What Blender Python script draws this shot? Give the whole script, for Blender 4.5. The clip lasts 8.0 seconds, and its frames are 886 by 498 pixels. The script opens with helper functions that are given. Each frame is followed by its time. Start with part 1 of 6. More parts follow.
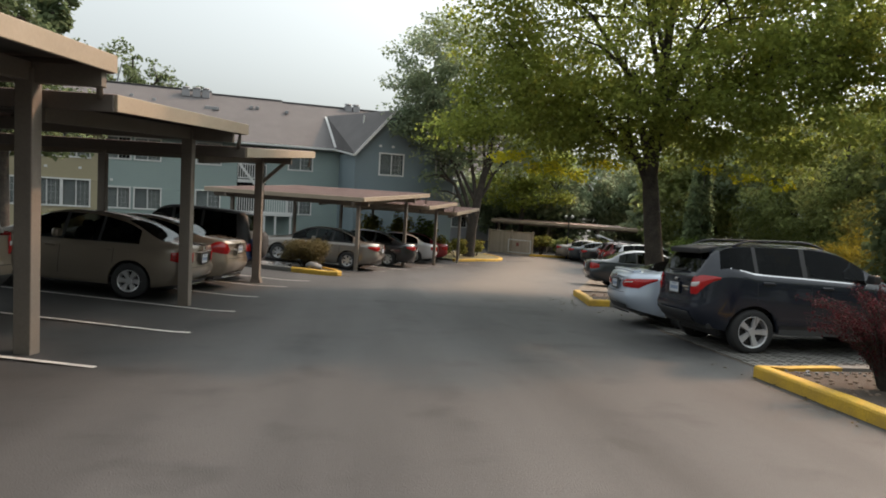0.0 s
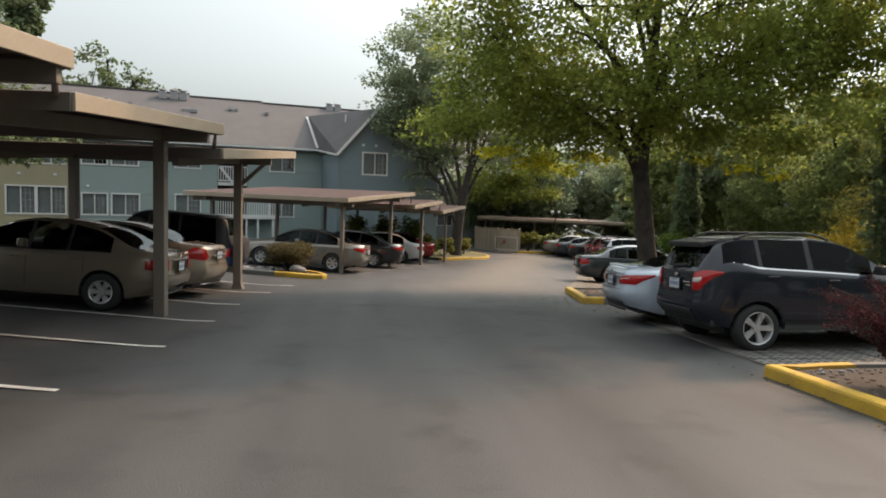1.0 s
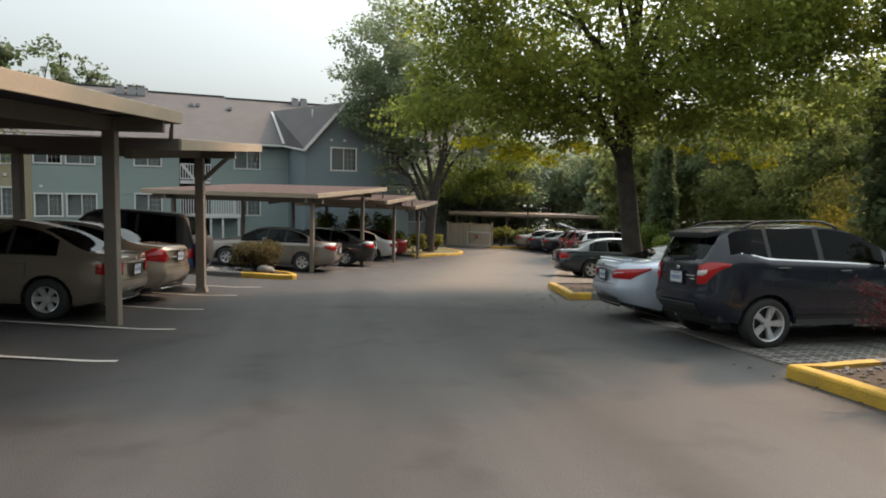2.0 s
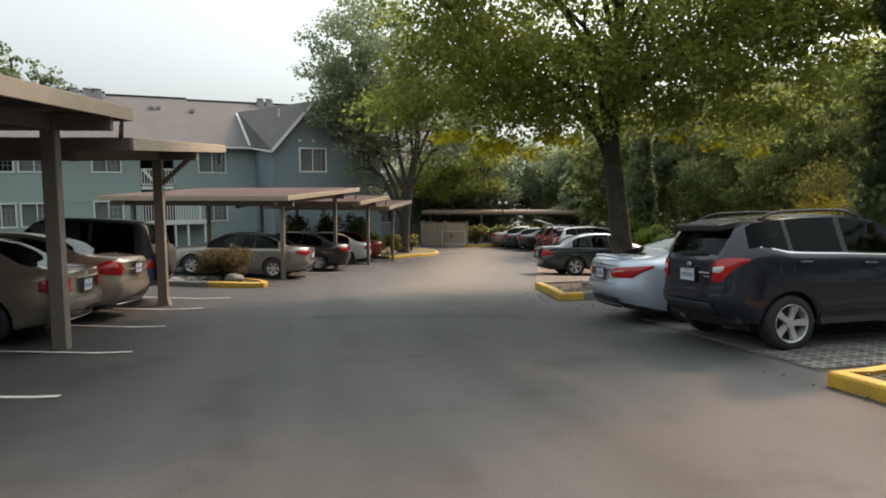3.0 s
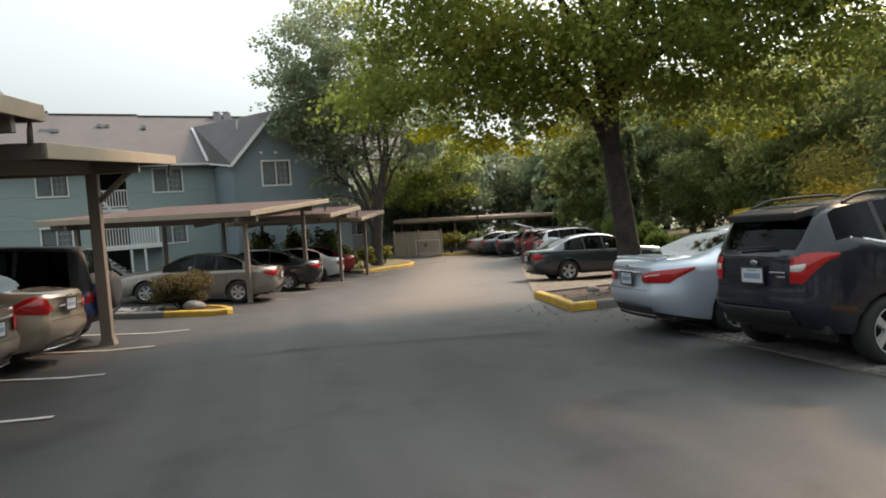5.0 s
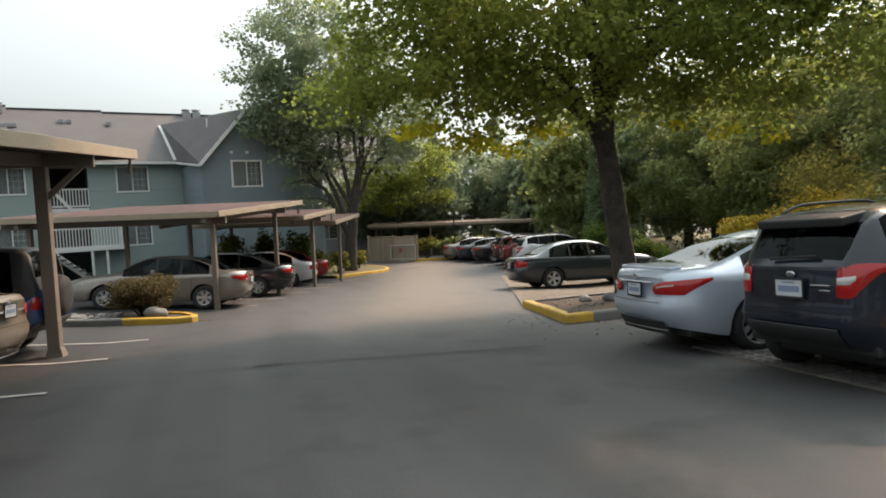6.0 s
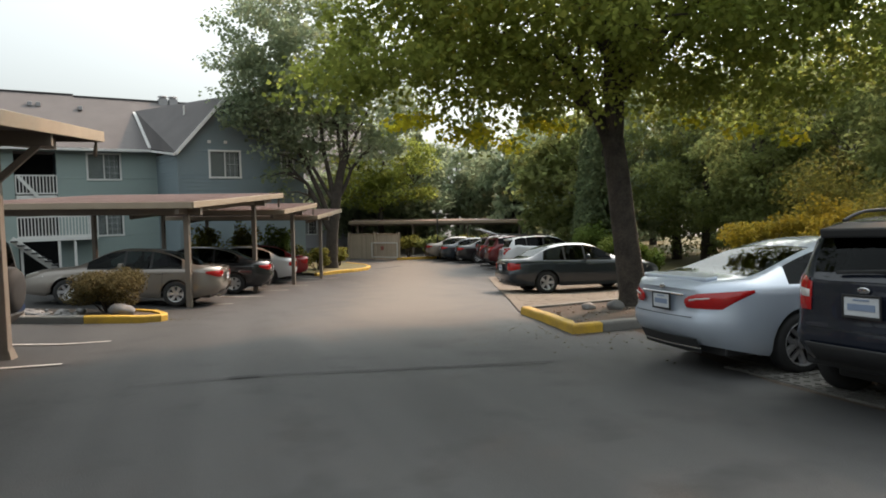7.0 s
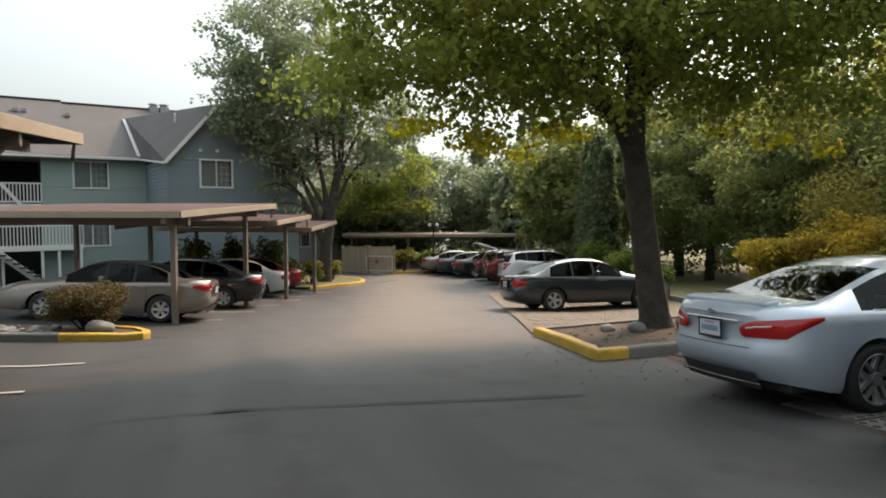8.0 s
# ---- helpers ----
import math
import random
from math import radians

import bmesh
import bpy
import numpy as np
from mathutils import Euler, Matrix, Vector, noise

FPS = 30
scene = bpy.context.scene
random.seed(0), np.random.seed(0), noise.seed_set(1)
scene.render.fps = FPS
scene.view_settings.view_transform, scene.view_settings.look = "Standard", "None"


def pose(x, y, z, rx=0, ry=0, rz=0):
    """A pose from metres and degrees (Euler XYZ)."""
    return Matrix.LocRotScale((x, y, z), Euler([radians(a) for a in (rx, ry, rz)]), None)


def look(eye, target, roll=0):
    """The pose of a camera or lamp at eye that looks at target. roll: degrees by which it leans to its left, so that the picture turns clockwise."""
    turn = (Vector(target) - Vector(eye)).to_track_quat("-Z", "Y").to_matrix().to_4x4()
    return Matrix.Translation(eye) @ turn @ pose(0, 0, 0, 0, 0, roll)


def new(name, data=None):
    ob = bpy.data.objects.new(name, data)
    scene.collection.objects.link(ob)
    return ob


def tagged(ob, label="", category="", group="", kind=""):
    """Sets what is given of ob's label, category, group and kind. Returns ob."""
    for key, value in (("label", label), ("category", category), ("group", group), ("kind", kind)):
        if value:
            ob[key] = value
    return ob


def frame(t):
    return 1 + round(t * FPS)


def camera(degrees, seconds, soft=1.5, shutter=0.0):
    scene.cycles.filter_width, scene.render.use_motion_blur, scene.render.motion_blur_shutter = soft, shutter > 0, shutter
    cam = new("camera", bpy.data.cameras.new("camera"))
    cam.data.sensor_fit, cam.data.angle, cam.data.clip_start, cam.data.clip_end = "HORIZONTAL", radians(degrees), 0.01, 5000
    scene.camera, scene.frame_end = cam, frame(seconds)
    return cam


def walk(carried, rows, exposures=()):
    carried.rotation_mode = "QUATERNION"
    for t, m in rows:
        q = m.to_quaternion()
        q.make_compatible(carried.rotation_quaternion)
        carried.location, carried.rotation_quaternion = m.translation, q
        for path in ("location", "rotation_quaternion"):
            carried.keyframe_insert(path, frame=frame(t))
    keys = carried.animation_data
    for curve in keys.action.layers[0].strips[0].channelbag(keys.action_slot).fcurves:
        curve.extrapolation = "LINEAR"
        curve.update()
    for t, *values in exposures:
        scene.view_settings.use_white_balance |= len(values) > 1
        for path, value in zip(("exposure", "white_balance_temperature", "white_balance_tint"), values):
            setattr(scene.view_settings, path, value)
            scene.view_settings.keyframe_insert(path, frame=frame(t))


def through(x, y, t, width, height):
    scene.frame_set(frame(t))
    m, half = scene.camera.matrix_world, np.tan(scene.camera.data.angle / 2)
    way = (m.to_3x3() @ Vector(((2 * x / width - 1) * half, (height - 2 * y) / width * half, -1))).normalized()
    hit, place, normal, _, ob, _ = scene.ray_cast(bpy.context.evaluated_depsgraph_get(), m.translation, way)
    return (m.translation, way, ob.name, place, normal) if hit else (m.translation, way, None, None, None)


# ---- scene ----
cam = camera(66.9, 8.0, soft=1.8)
PATH = [
    (0, (0.341, -0.909, 1.944), (0.561, 1.072, 1.785), 3.3),
    (0.5, (0.313, -0.723, 1.958), (0.559, 1.255, 1.794), 3.0),
    (1, (0.34, -0.376, 1.935), (0.603, 1.6, 1.773), 1.9),
    (1.5, (0.295, 0.058, 1.885), (0.597, 2.028, 1.719), 1.6),
    (3, (0.201, 1.532, 1.811), (0.639, 3.476, 1.639), -0.5),
    (3.5, (0.224, 2.025, 1.8), (0.675, 3.967, 1.638), -1.6),
    (4, (0.183, 2.489, 1.774), (0.69, 4.417, 1.619), -3.2),
    (4.5, (0.218, 2.956, 1.735), (0.732, 4.884, 1.582), -3.4),
    (6, (0.258, 4.41, 1.642), (0.869, 6.309, 1.506), -2.6),
    (6.5, (0.296, 4.932, 1.614), (0.951, 6.816, 1.467), -1.5),
    (7, (0.28, 5.481, 1.61), (0.953, 7.359, 1.468), -1.0),
    (7.5, (0.325, 6.017, 1.61), (1.006, 7.893, 1.486), -0.7),
    (8, (0.355, 6.491, 1.579), (1.052, 8.363, 1.477), -0.4),
]
walk(cam, [(t, look(eye, target, roll)) for t, eye, target, roll in PATH], exposures=[(0.0, 1.42, 6470, 5), (3.0, 1.53, 6430, 4), (4.5, 1.58, 6430, 4), (8.0, 1.56, 6470, 5)])

# ---- light ----
SUN_AZ, SUN_EL = 54.0, 42.0   # degrees from +y towards +x, and above the horizon
world = bpy.data.worlds.new("smoky_sky")
scene.world = world
world.use_nodes = True
wn = world.node_tree
wn.nodes.clear()
sky = wn.nodes.new("ShaderNodeTexSky")
sky.sky_type = "NISHITA"
sky.sun_disc = False
sky.sun_elevation, sky.sun_rotation = radians(SUN_EL), radians(SUN_AZ)
sky.air_density, sky.dust_density, sky.ozone_density = 1.0, 5.0, 1.0
pale = wn.nodes.new("ShaderNodeHueSaturation")
pale.inputs["Saturation"].default_value = 0.22
bg = wn.nodes.new("ShaderNodeBackground")
bg.inputs["Strength"].default_value = 0.074
wout = wn.nodes.new("ShaderNodeOutputWorld")
wn.links.new(sky.outputs[0], pale.inputs["Color"])
veil = wn.nodes.new("ShaderNodeMix")   # smoke evens the sky out
veil.data_type = "RGBA"
veil.inputs["Factor"].default_value = 0.3
veil.inputs["B"].default_value = (3.45, 3.72, 3.80, 1)
wn.links.new(pale.outputs[0], veil.inputs["A"])
# an overcast sky: the zenith brighter than the horizon
up = wn.nodes.new("ShaderNodeTexCoord")
up_z = wn.nodes.new("ShaderNodeSeparateXYZ")
wn.links.new(up.outputs["Generated"], up_z.inputs[0])
rise = wn.nodes.new("ShaderNodeMapRange")
rise.inputs["To Min"].default_value, rise.inputs["To Max"].default_value = 0.78, 2.45
wn.links.new(up_z.outputs["Z"], rise.inputs["Value"])
overcast = wn.nodes.new("ShaderNodeVectorMath")
overcast.operation = "SCALE"
wn.links.new(veil.outputs["Result"], overcast.inputs[0])
wn.links.new(rise.outputs[0], overcast.inputs["Scale"])
wn.links.new(overcast.outputs[0], bg.inputs["Color"])
wn.links.new(bg.outputs[0], wout.inputs["Surface"])
sun_data = bpy.data.lights.new("sun", "SUN")
sun_data.energy, sun_data.angle, sun_data.color = 1.12, radians(1.6), (1.0, 0.55, 0.31)
sun = new("sun", sun_data)
saz, sel = radians(SUN_AZ), radians(SUN_EL)
to_sun = Vector((math.sin(saz) * math.cos(sel), math.cos(saz) * math.cos(sel), math.sin(sel)))
sun.matrix_world = look(to_sun * 60, (0, 0, 0))


# ---- materials ----
def mat(name, color, rough=0.6, metal=0.0, color2=None, scale=4.0, fine=60.0, bump=0.0, spread=0.5, coat=0.0, per_object=0.0, spec=0.5, bump_scale=None):
    """A surface of two mottled colours at two scales, with fine relief."""
    m = bpy.data.materials.new(name)
    m.use_nodes = True
    nt = m.node_tree
    b = nt.nodes["Principled BSDF"]
    b.inputs["Roughness"].default_value = rough
    b.inputs["Metallic"].default_value = metal
    b.inputs["Coat Weight"].default_value = coat
    b.inputs["Coat Roughness"].default_value = 0.04
    b.inputs["Specular IOR Level"].default_value = spec
    c2 = color2 or tuple(v * 0.8 for v in color)
    tc = nt.nodes.new("ShaderNodeTexCoord")
    n1 = nt.nodes.new("ShaderNodeTexNoise")
    n1.inputs["Scale"].default_value, n1.inputs["Detail"].default_value = scale, 4
    n2 = nt.nodes.new("ShaderNodeTexNoise")
    n2.inputs["Scale"].default_value, n2.inputs["Detail"].default_value = fine, 3
    for n in (n1, n2):
        nt.links.new(tc.outputs["Object"], n.inputs["Vector"])
    mixf = nt.nodes.new("ShaderNodeMix")
    mixf.inputs[0].default_value = 0.4
    nt.links.new(n1.outputs["Fac"], mixf.inputs[2])
    nt.links.new(n2.outputs["Fac"], mixf.inputs[3])
    ramp = nt.nodes.new("ShaderNodeMapRange")
    ramp.inputs["From Min"].default_value, ramp.inputs["From Max"].default_value = 0.5 - spread / 2, 0.5 + spread / 2
    nt.links.new(mixf.outputs[0], ramp.inputs["Value"])
    mc = nt.nodes.new("ShaderNodeMix")
    mc.data_type = "RGBA"
    mc.inputs["A"].default_value, mc.inputs["B"].default_value = (*c2, 1), (*color, 1)
    nt.links.new(ramp.outputs[0], mc.inputs["Factor"])
    out = mc.outputs["Result"]
    if per_object:
        oi = nt.nodes.new("ShaderNodeObjectInfo")
        mr = nt.nodes.new("ShaderNodeMapRange")
        mr.inputs["To Min"].default_value, mr.inputs["To Max"].default_value = 1 - per_object, 1 + per_object
        nt.links.new(oi.outputs["Random"], mr.inputs["Value"])
        hs = nt.nodes.new("ShaderNodeHueSaturation")
        nt.links.new(mr.outputs[0], hs.inputs["Value"])
        nt.links.new(out, hs.inputs["Color"])
        out = hs.outputs[0]
    nt.links.new(out, b.inputs["Base Color"])
    if bump:
        bp = nt.nodes.new("ShaderNodeBump")
        bp.inputs["Strength"].default_value, bp.inputs["Distance"].default_value = bump, 0.02
        if bump_scale:
            n3 = nt.nodes.new("ShaderNodeTexNoise")
            n3.inputs["Scale"].default_value = bump_scale
            nt.links.new(tc.outputs["Object"], n3.inputs["Vector"])
            nt.links.new(n3.outputs["Fac"], bp.inputs["Height"])
        else:
            nt.links.new(n2.outputs["Fac"], bp.inputs["Height"])
        nt.links.new(bp.outputs[0], b.inputs["Normal"])
    return m


def leaf_mat(name, dark, light, through=0.35):
    """Leaves that vary from one to the next and let some light through."""
    m = bpy.data.materials.new(name)
    m.use_nodes = True
    nt = m.node_tree
    nt.nodes.clear()
    geo = nt.nodes.new("ShaderNodeNewGeometry")
    tc = nt.nodes.new("ShaderNodeTexCoord")
    ns = nt.nodes.new("ShaderNodeTexNoise")
    ns.inputs["Scale"].default_value = 0.5
    nt.links.new(tc.outputs["Object"], ns.inputs["Vector"])
    add = nt.nodes.new("ShaderNodeMath")
    add.operation = "MULTIPLY_ADD"
    add.inputs[1].default_value = 1.4
    nt.links.new(ns.outputs["Fac"], add.inputs[0])
    sub = nt.nodes.new("ShaderNodeMath")
    sub.operation = "MULTIPLY_ADD"
    sub.inputs[1].default_value, sub.inputs[2].default_value = 0.7, -0.55
    nt.links.new(geo.outputs["Random Per Island"], sub.inputs[0])
    nt.links.new(sub.outputs[0], add.inputs[2])
    mc = nt.nodes.new("ShaderNodeMix")
    mc.data_type = "RGBA"
    mc.inputs["A"].default_value, mc.inputs["B"].default_value = (*dark, 1), (*light, 1)
    nt.links.new(add.outputs[0], mc.inputs["Factor"])
    d = nt.nodes.new("ShaderNodeBsdfPrincipled")
    d.inputs["Roughness"].default_value = 0.8
    d.inputs["Specular IOR Level"].default_value = 0.15
    tr = nt.nodes.new("ShaderNodeBsdfTranslucent")
    mix = nt.nodes.new("ShaderNodeMixShader")
    mix.inputs[0].default_value = through
    nt.links.new(mc.outputs["Result"], d.inputs["Base Color"])
    nt.links.new(mc.outputs["Result"], tr.inputs["Color"])
    nt.links.new(d.outputs[0], mix.inputs[1])
    nt.links.new(tr.outputs[0], mix.inputs[2])
    o = nt.nodes.new("ShaderNodeOutputMaterial")
    nt.links.new(mix.outputs[0], o.inputs["Surface"])
    return m


def glass_mat(name, tint=(0.25, 0.27, 0.27)):
    """Thin tinted glass: a mirror at grazing angles, else a dim view through."""
    m = bpy.data.materials.new(name)
    m.use_nodes = True
    nt = m.node_tree
    nt.nodes.clear()
    t = nt.nodes.new("ShaderNodeBsdfTransparent")
    t.inputs[0].default_value = (*tint, 1)
    g = nt.nodes.new("ShaderNodeBsdfGlossy")
    g.inputs["Roughness"].default_value = 0.03
    g.inputs["Color"].default_value = (0.62, 0.65, 0.66, 1)   # sky's reflection dimmed through the gloss colour
    f = nt.nodes.new("ShaderNodeFresnel")
    f.inputs["IOR"].default_value = 1.26
    mx = nt.nodes.new("ShaderNodeMixShader")
    o = nt.nodes.new("ShaderNodeOutputMaterial")
    nt.links.new(f.outputs[0], mx.inputs[0])
    nt.links.new(t.outputs[0], mx.inputs[1])
    nt.links.new(g.outputs[0], mx.inputs[2])
    nt.links.new(mx.outputs[0], o.inputs["Surface"])
    return m


def asphalt_mat():
    """Worn asphalt: fine grit, broad paler patches, darker sealed bands and oil stains; stall shade and lane sunlight
    painted in.
    """
    m = mat("worn_asphalt", (0.065, 0.063, 0.062), 0.72, color2=(0.044, 0.044, 0.045), scale=0.35, fine=90, bump=0.35, spread=0.55, spec=0.5)
    nt = m.node_tree
    b = nt.nodes["Principled BSDF"]
    tc = nt.nodes.new("ShaderNodeTexCoord")
    v = nt.nodes.new("ShaderNodeTexNoise")
    v.inputs["Scale"].default_value, v.inputs["Detail"].default_value = 1.3, 6
    nt.links.new(tc.outputs["Object"], v.inputs["Vector"])
    mr = nt.nodes.new("ShaderNodeMapRange")
    mr.inputs["From Min"].default_value, mr.inputs["From Max"].default_value = 0.28, 0.45
    mr.inputs["To Min"].default_value, mr.inputs["To Max"].default_value = 0.62, 1.0
    nt.links.new(v.outputs["Fac"], mr.inputs["Value"])
    mp = nt.nodes.new("ShaderNodeMapping")
    mp.inputs["Scale"].default_value = (0.9, 0.07, 1.0)
    mp.inputs["Rotation"].default_value = (0, 0, radians(-12))
    nt.links.new(tc.outputs["Object"], mp.inputs["Vector"])
    bands = nt.nodes.new("ShaderNodeTexNoise")
    bands.inputs["Scale"].default_value, bands.inputs["Detail"].default_value = 1.0, 5
    nt.links.new(mp.outputs[0], bands.inputs["Vector"])
    mb = nt.nodes.new("ShaderNodeMapRange")
    mb.inputs["From Min"].default_value, mb.inputs["From Max"].default_value = 0.35, 0.65
    mb.inputs["To Min"].default_value, mb.inputs["To Max"].default_value = 0.70, 1.20
    nt.links.new(bands.outputs["Fac"], mb.inputs["Value"])
    both = nt.nodes.new("ShaderNodeMath")
    both.operation = "MULTIPLY"
    nt.links.new(mr.outputs[0], both.inputs[0])
    nt.links.new(mb.outputs[0], both.inputs[1])
    # shade over the covered stalls put into the colour, ragged towards the lane
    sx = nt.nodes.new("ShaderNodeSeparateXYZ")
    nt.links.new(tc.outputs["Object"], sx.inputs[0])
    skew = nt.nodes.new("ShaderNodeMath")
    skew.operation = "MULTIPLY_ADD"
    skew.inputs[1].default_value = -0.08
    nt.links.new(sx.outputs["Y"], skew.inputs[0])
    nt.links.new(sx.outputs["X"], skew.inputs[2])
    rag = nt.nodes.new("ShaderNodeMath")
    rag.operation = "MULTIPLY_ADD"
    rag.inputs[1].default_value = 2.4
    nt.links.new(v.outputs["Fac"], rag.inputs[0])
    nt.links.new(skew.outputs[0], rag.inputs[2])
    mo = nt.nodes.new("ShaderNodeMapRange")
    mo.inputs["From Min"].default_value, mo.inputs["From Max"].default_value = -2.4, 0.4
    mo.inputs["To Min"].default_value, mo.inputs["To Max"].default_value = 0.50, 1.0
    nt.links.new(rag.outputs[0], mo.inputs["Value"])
    stall_shade = nt.nodes.new("ShaderNodeMath")
    stall_shade.operation = "MULTIPLY"
    nt.links.new(both.outputs[0], stall_shade.inputs[0])
    nt.links.new(mo.outputs[0], stall_shade.inputs[1])
    # warm sunlight on the middle of the lane put into the colour
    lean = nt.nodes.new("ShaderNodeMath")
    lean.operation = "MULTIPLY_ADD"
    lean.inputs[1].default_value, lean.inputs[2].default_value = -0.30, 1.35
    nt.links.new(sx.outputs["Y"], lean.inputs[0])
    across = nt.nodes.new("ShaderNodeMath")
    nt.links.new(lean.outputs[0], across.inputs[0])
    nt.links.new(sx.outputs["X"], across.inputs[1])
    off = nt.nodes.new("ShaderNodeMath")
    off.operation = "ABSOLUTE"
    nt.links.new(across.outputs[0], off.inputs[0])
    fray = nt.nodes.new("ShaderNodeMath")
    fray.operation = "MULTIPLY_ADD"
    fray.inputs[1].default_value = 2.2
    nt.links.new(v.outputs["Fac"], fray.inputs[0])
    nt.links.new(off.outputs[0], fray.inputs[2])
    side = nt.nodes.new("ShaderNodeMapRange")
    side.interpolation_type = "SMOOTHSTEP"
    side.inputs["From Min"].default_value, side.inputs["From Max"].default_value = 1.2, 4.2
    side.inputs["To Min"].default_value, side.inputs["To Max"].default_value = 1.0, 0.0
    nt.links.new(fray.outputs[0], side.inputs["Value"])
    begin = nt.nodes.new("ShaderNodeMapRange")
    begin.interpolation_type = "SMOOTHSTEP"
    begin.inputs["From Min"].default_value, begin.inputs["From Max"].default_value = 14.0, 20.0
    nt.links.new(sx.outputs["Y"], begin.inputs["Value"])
    lane_sun = nt.nodes.new("ShaderNodeMath")
    lane_sun.operation = "MULTIPLY"
    nt.links.new(side.outputs[0], lane_sun.inputs[0])
    nt.links.new(begin.outputs[0], lane_sun.inputs[1])
    both = stall_shade
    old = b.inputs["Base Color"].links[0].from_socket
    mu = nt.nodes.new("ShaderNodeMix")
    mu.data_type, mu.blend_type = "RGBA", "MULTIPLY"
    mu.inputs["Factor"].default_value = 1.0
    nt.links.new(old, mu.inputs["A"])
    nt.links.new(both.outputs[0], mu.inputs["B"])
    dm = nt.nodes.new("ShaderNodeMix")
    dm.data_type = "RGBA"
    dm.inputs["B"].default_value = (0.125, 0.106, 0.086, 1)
    nt.links.new(lane_sun.outputs[0], dm.inputs["Factor"])
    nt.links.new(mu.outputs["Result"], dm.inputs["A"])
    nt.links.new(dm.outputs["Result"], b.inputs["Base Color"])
    return m


M_ASPHALT = asphalt_mat()
M_LINE = mat("line_paint", (0.62, 0.60, 0.56), 0.7, color2=(0.30, 0.29, 0.28), scale=3, fine=45, spread=0.35)
M_YELLOW = mat("yellow_kerb_paint", (0.68, 0.42, 0.03), 0.65, color2=(0.36, 0.23, 0.05), scale=3, fine=40, bump=0.4, spread=0.45)
M_KERB = mat("kerb_concrete", (0.24, 0.23, 0.21), 0.9, color2=(0.14, 0.135, 0.125), scale=2.5, fine=60, bump=0.4)
M_PAVER = mat("paver_concrete", (0.165, 0.158, 0.145), 0.9, color2=(0.09, 0.087, 0.08), scale=3, fine=70, bump=0.4, per_object=0.18)
M_PAVERTAN = mat("tan_paver_concrete", (0.20, 0.165, 0.125), 0.9, color2=(0.115, 0.095, 0.075), scale=2, fine=60, bump=0.4)
M_SOIL = mat("dry_soil", (0.105, 0.080, 0.060), 0.95, color2=(0.055, 0.043, 0.034), scale=4, fine=50, bump=0.8)
M_GRASS = mat("dry_grass_ground", (0.165, 0.140, 0.062), 0.95, color2=(0.085, 0.085, 0.035), scale=1.2, fine=30, bump=0.6)
M_CLOD = mat("tan_soil_stones", (0.26, 0.20, 0.15), 0.9, color2=(0.15, 0.11, 0.085), scale=8, fine=40, bump=0.15)
M_ROCK = mat("river_stone", (0.25, 0.245, 0.235), 0.75, color2=(0.10, 0.10, 0.105), scale=2.0, fine=40, bump=0.3, per_object=0.35)
M_BEIGE = mat("taupe_paint", (0.20, 0.17, 0.138), 0.65, color2=(0.14, 0.118, 0.097), scale=1.4, fine=30, bump=0.12)
M_FASCIA = mat("tan_fascia_paint", (0.37, 0.305, 0.225), 0.65, color2=(0.28, 0.23, 0.17), scale=1.5, fine=30, bump=0.12)
M_ROOFMETAL = mat("rusty_pink_metal_roof", (0.36, 0.25, 0.22), 0.6, color2=(0.24, 0.17, 0.15), scale=0.8, fine=14, bump=0.1)
# darker fascia colour with the shade of the carport ends put in
M_ENDBOARD = mat("shaded_end_board_paint", (0.15, 0.125, 0.105), 0.7, color2=(0.11, 0.092, 0.078), scale=1.5, fine=30, bump=0.12)
# shade under the carport roofs put into the base colour
M_UNDER = mat("shaded_roof_underside", (0.085, 0.075, 0.065), 0.8, color2=(0.055, 0.05, 0.045), scale=2, fine=30)
M_TEAL = mat("teal_siding", (0.30, 0.37, 0.35), 0.7, color2=(0.26, 0.325, 0.31), scale=0.6, fine=18, bump=0.1)
M_BLUE = mat("slate_blue_siding", (0.195, 0.245, 0.265), 0.7, color2=(0.165, 0.21, 0.23), scale=0.6, fine=18, bump=0.1)
M_CREAM = mat("yellow_cream_siding", (0.38, 0.33, 0.21), 0.7, color2=(0.32, 0.28, 0.18), scale=0.6, fine=18, bump=0.1)
M_GREYWALL = mat("grey_house_siding", (0.33, 0.33, 0.34), 0.8, scale=0.6, fine=18)
M_SHINGLE = mat("asphalt_shingle", (0.135, 0.125, 0.125), 0.9, color2=(0.095, 0.09, 0.09), scale=0.9, fine=22, bump=0.5)
M_WHITE = mat("white_trim_paint", (0.72, 0.72, 0.70), 0.5, color2=(0.60, 0.60, 0.58), scale=2, fine=30)
# near-black colour paints in the shade of rooms and stairwell
M_DARKROOM = mat("unlit_black", (0.03, 0.03, 0.032), 0.9)
M_BLIND = mat("window_blind", (0.66, 0.67, 0.66), 0.7, color2=(0.48, 0.49, 0.49), scale=1.5, fine=9)
M_GLASS = glass_mat("window_glass", (0.78, 0.80, 0.80))
M_CARGLASS = glass_mat("tinted_car_glass", (0.30, 0.32, 0.32))
M_DARKGLASS = glass_mat("privacy_car_glass", (0.06, 0.06, 0.065))
M_BARK = mat("bark", (0.072, 0.060, 0.049), 0.95, color2=(0.024, 0.020, 0.017), scale=4, fine=22, bump=1.0, spread=0.32)
M_TYRE = mat("tyre_rubber", (0.022, 0.022, 0.023), 0.8, color2=(0.015, 0.015, 0.015), scale=6, fine=60)
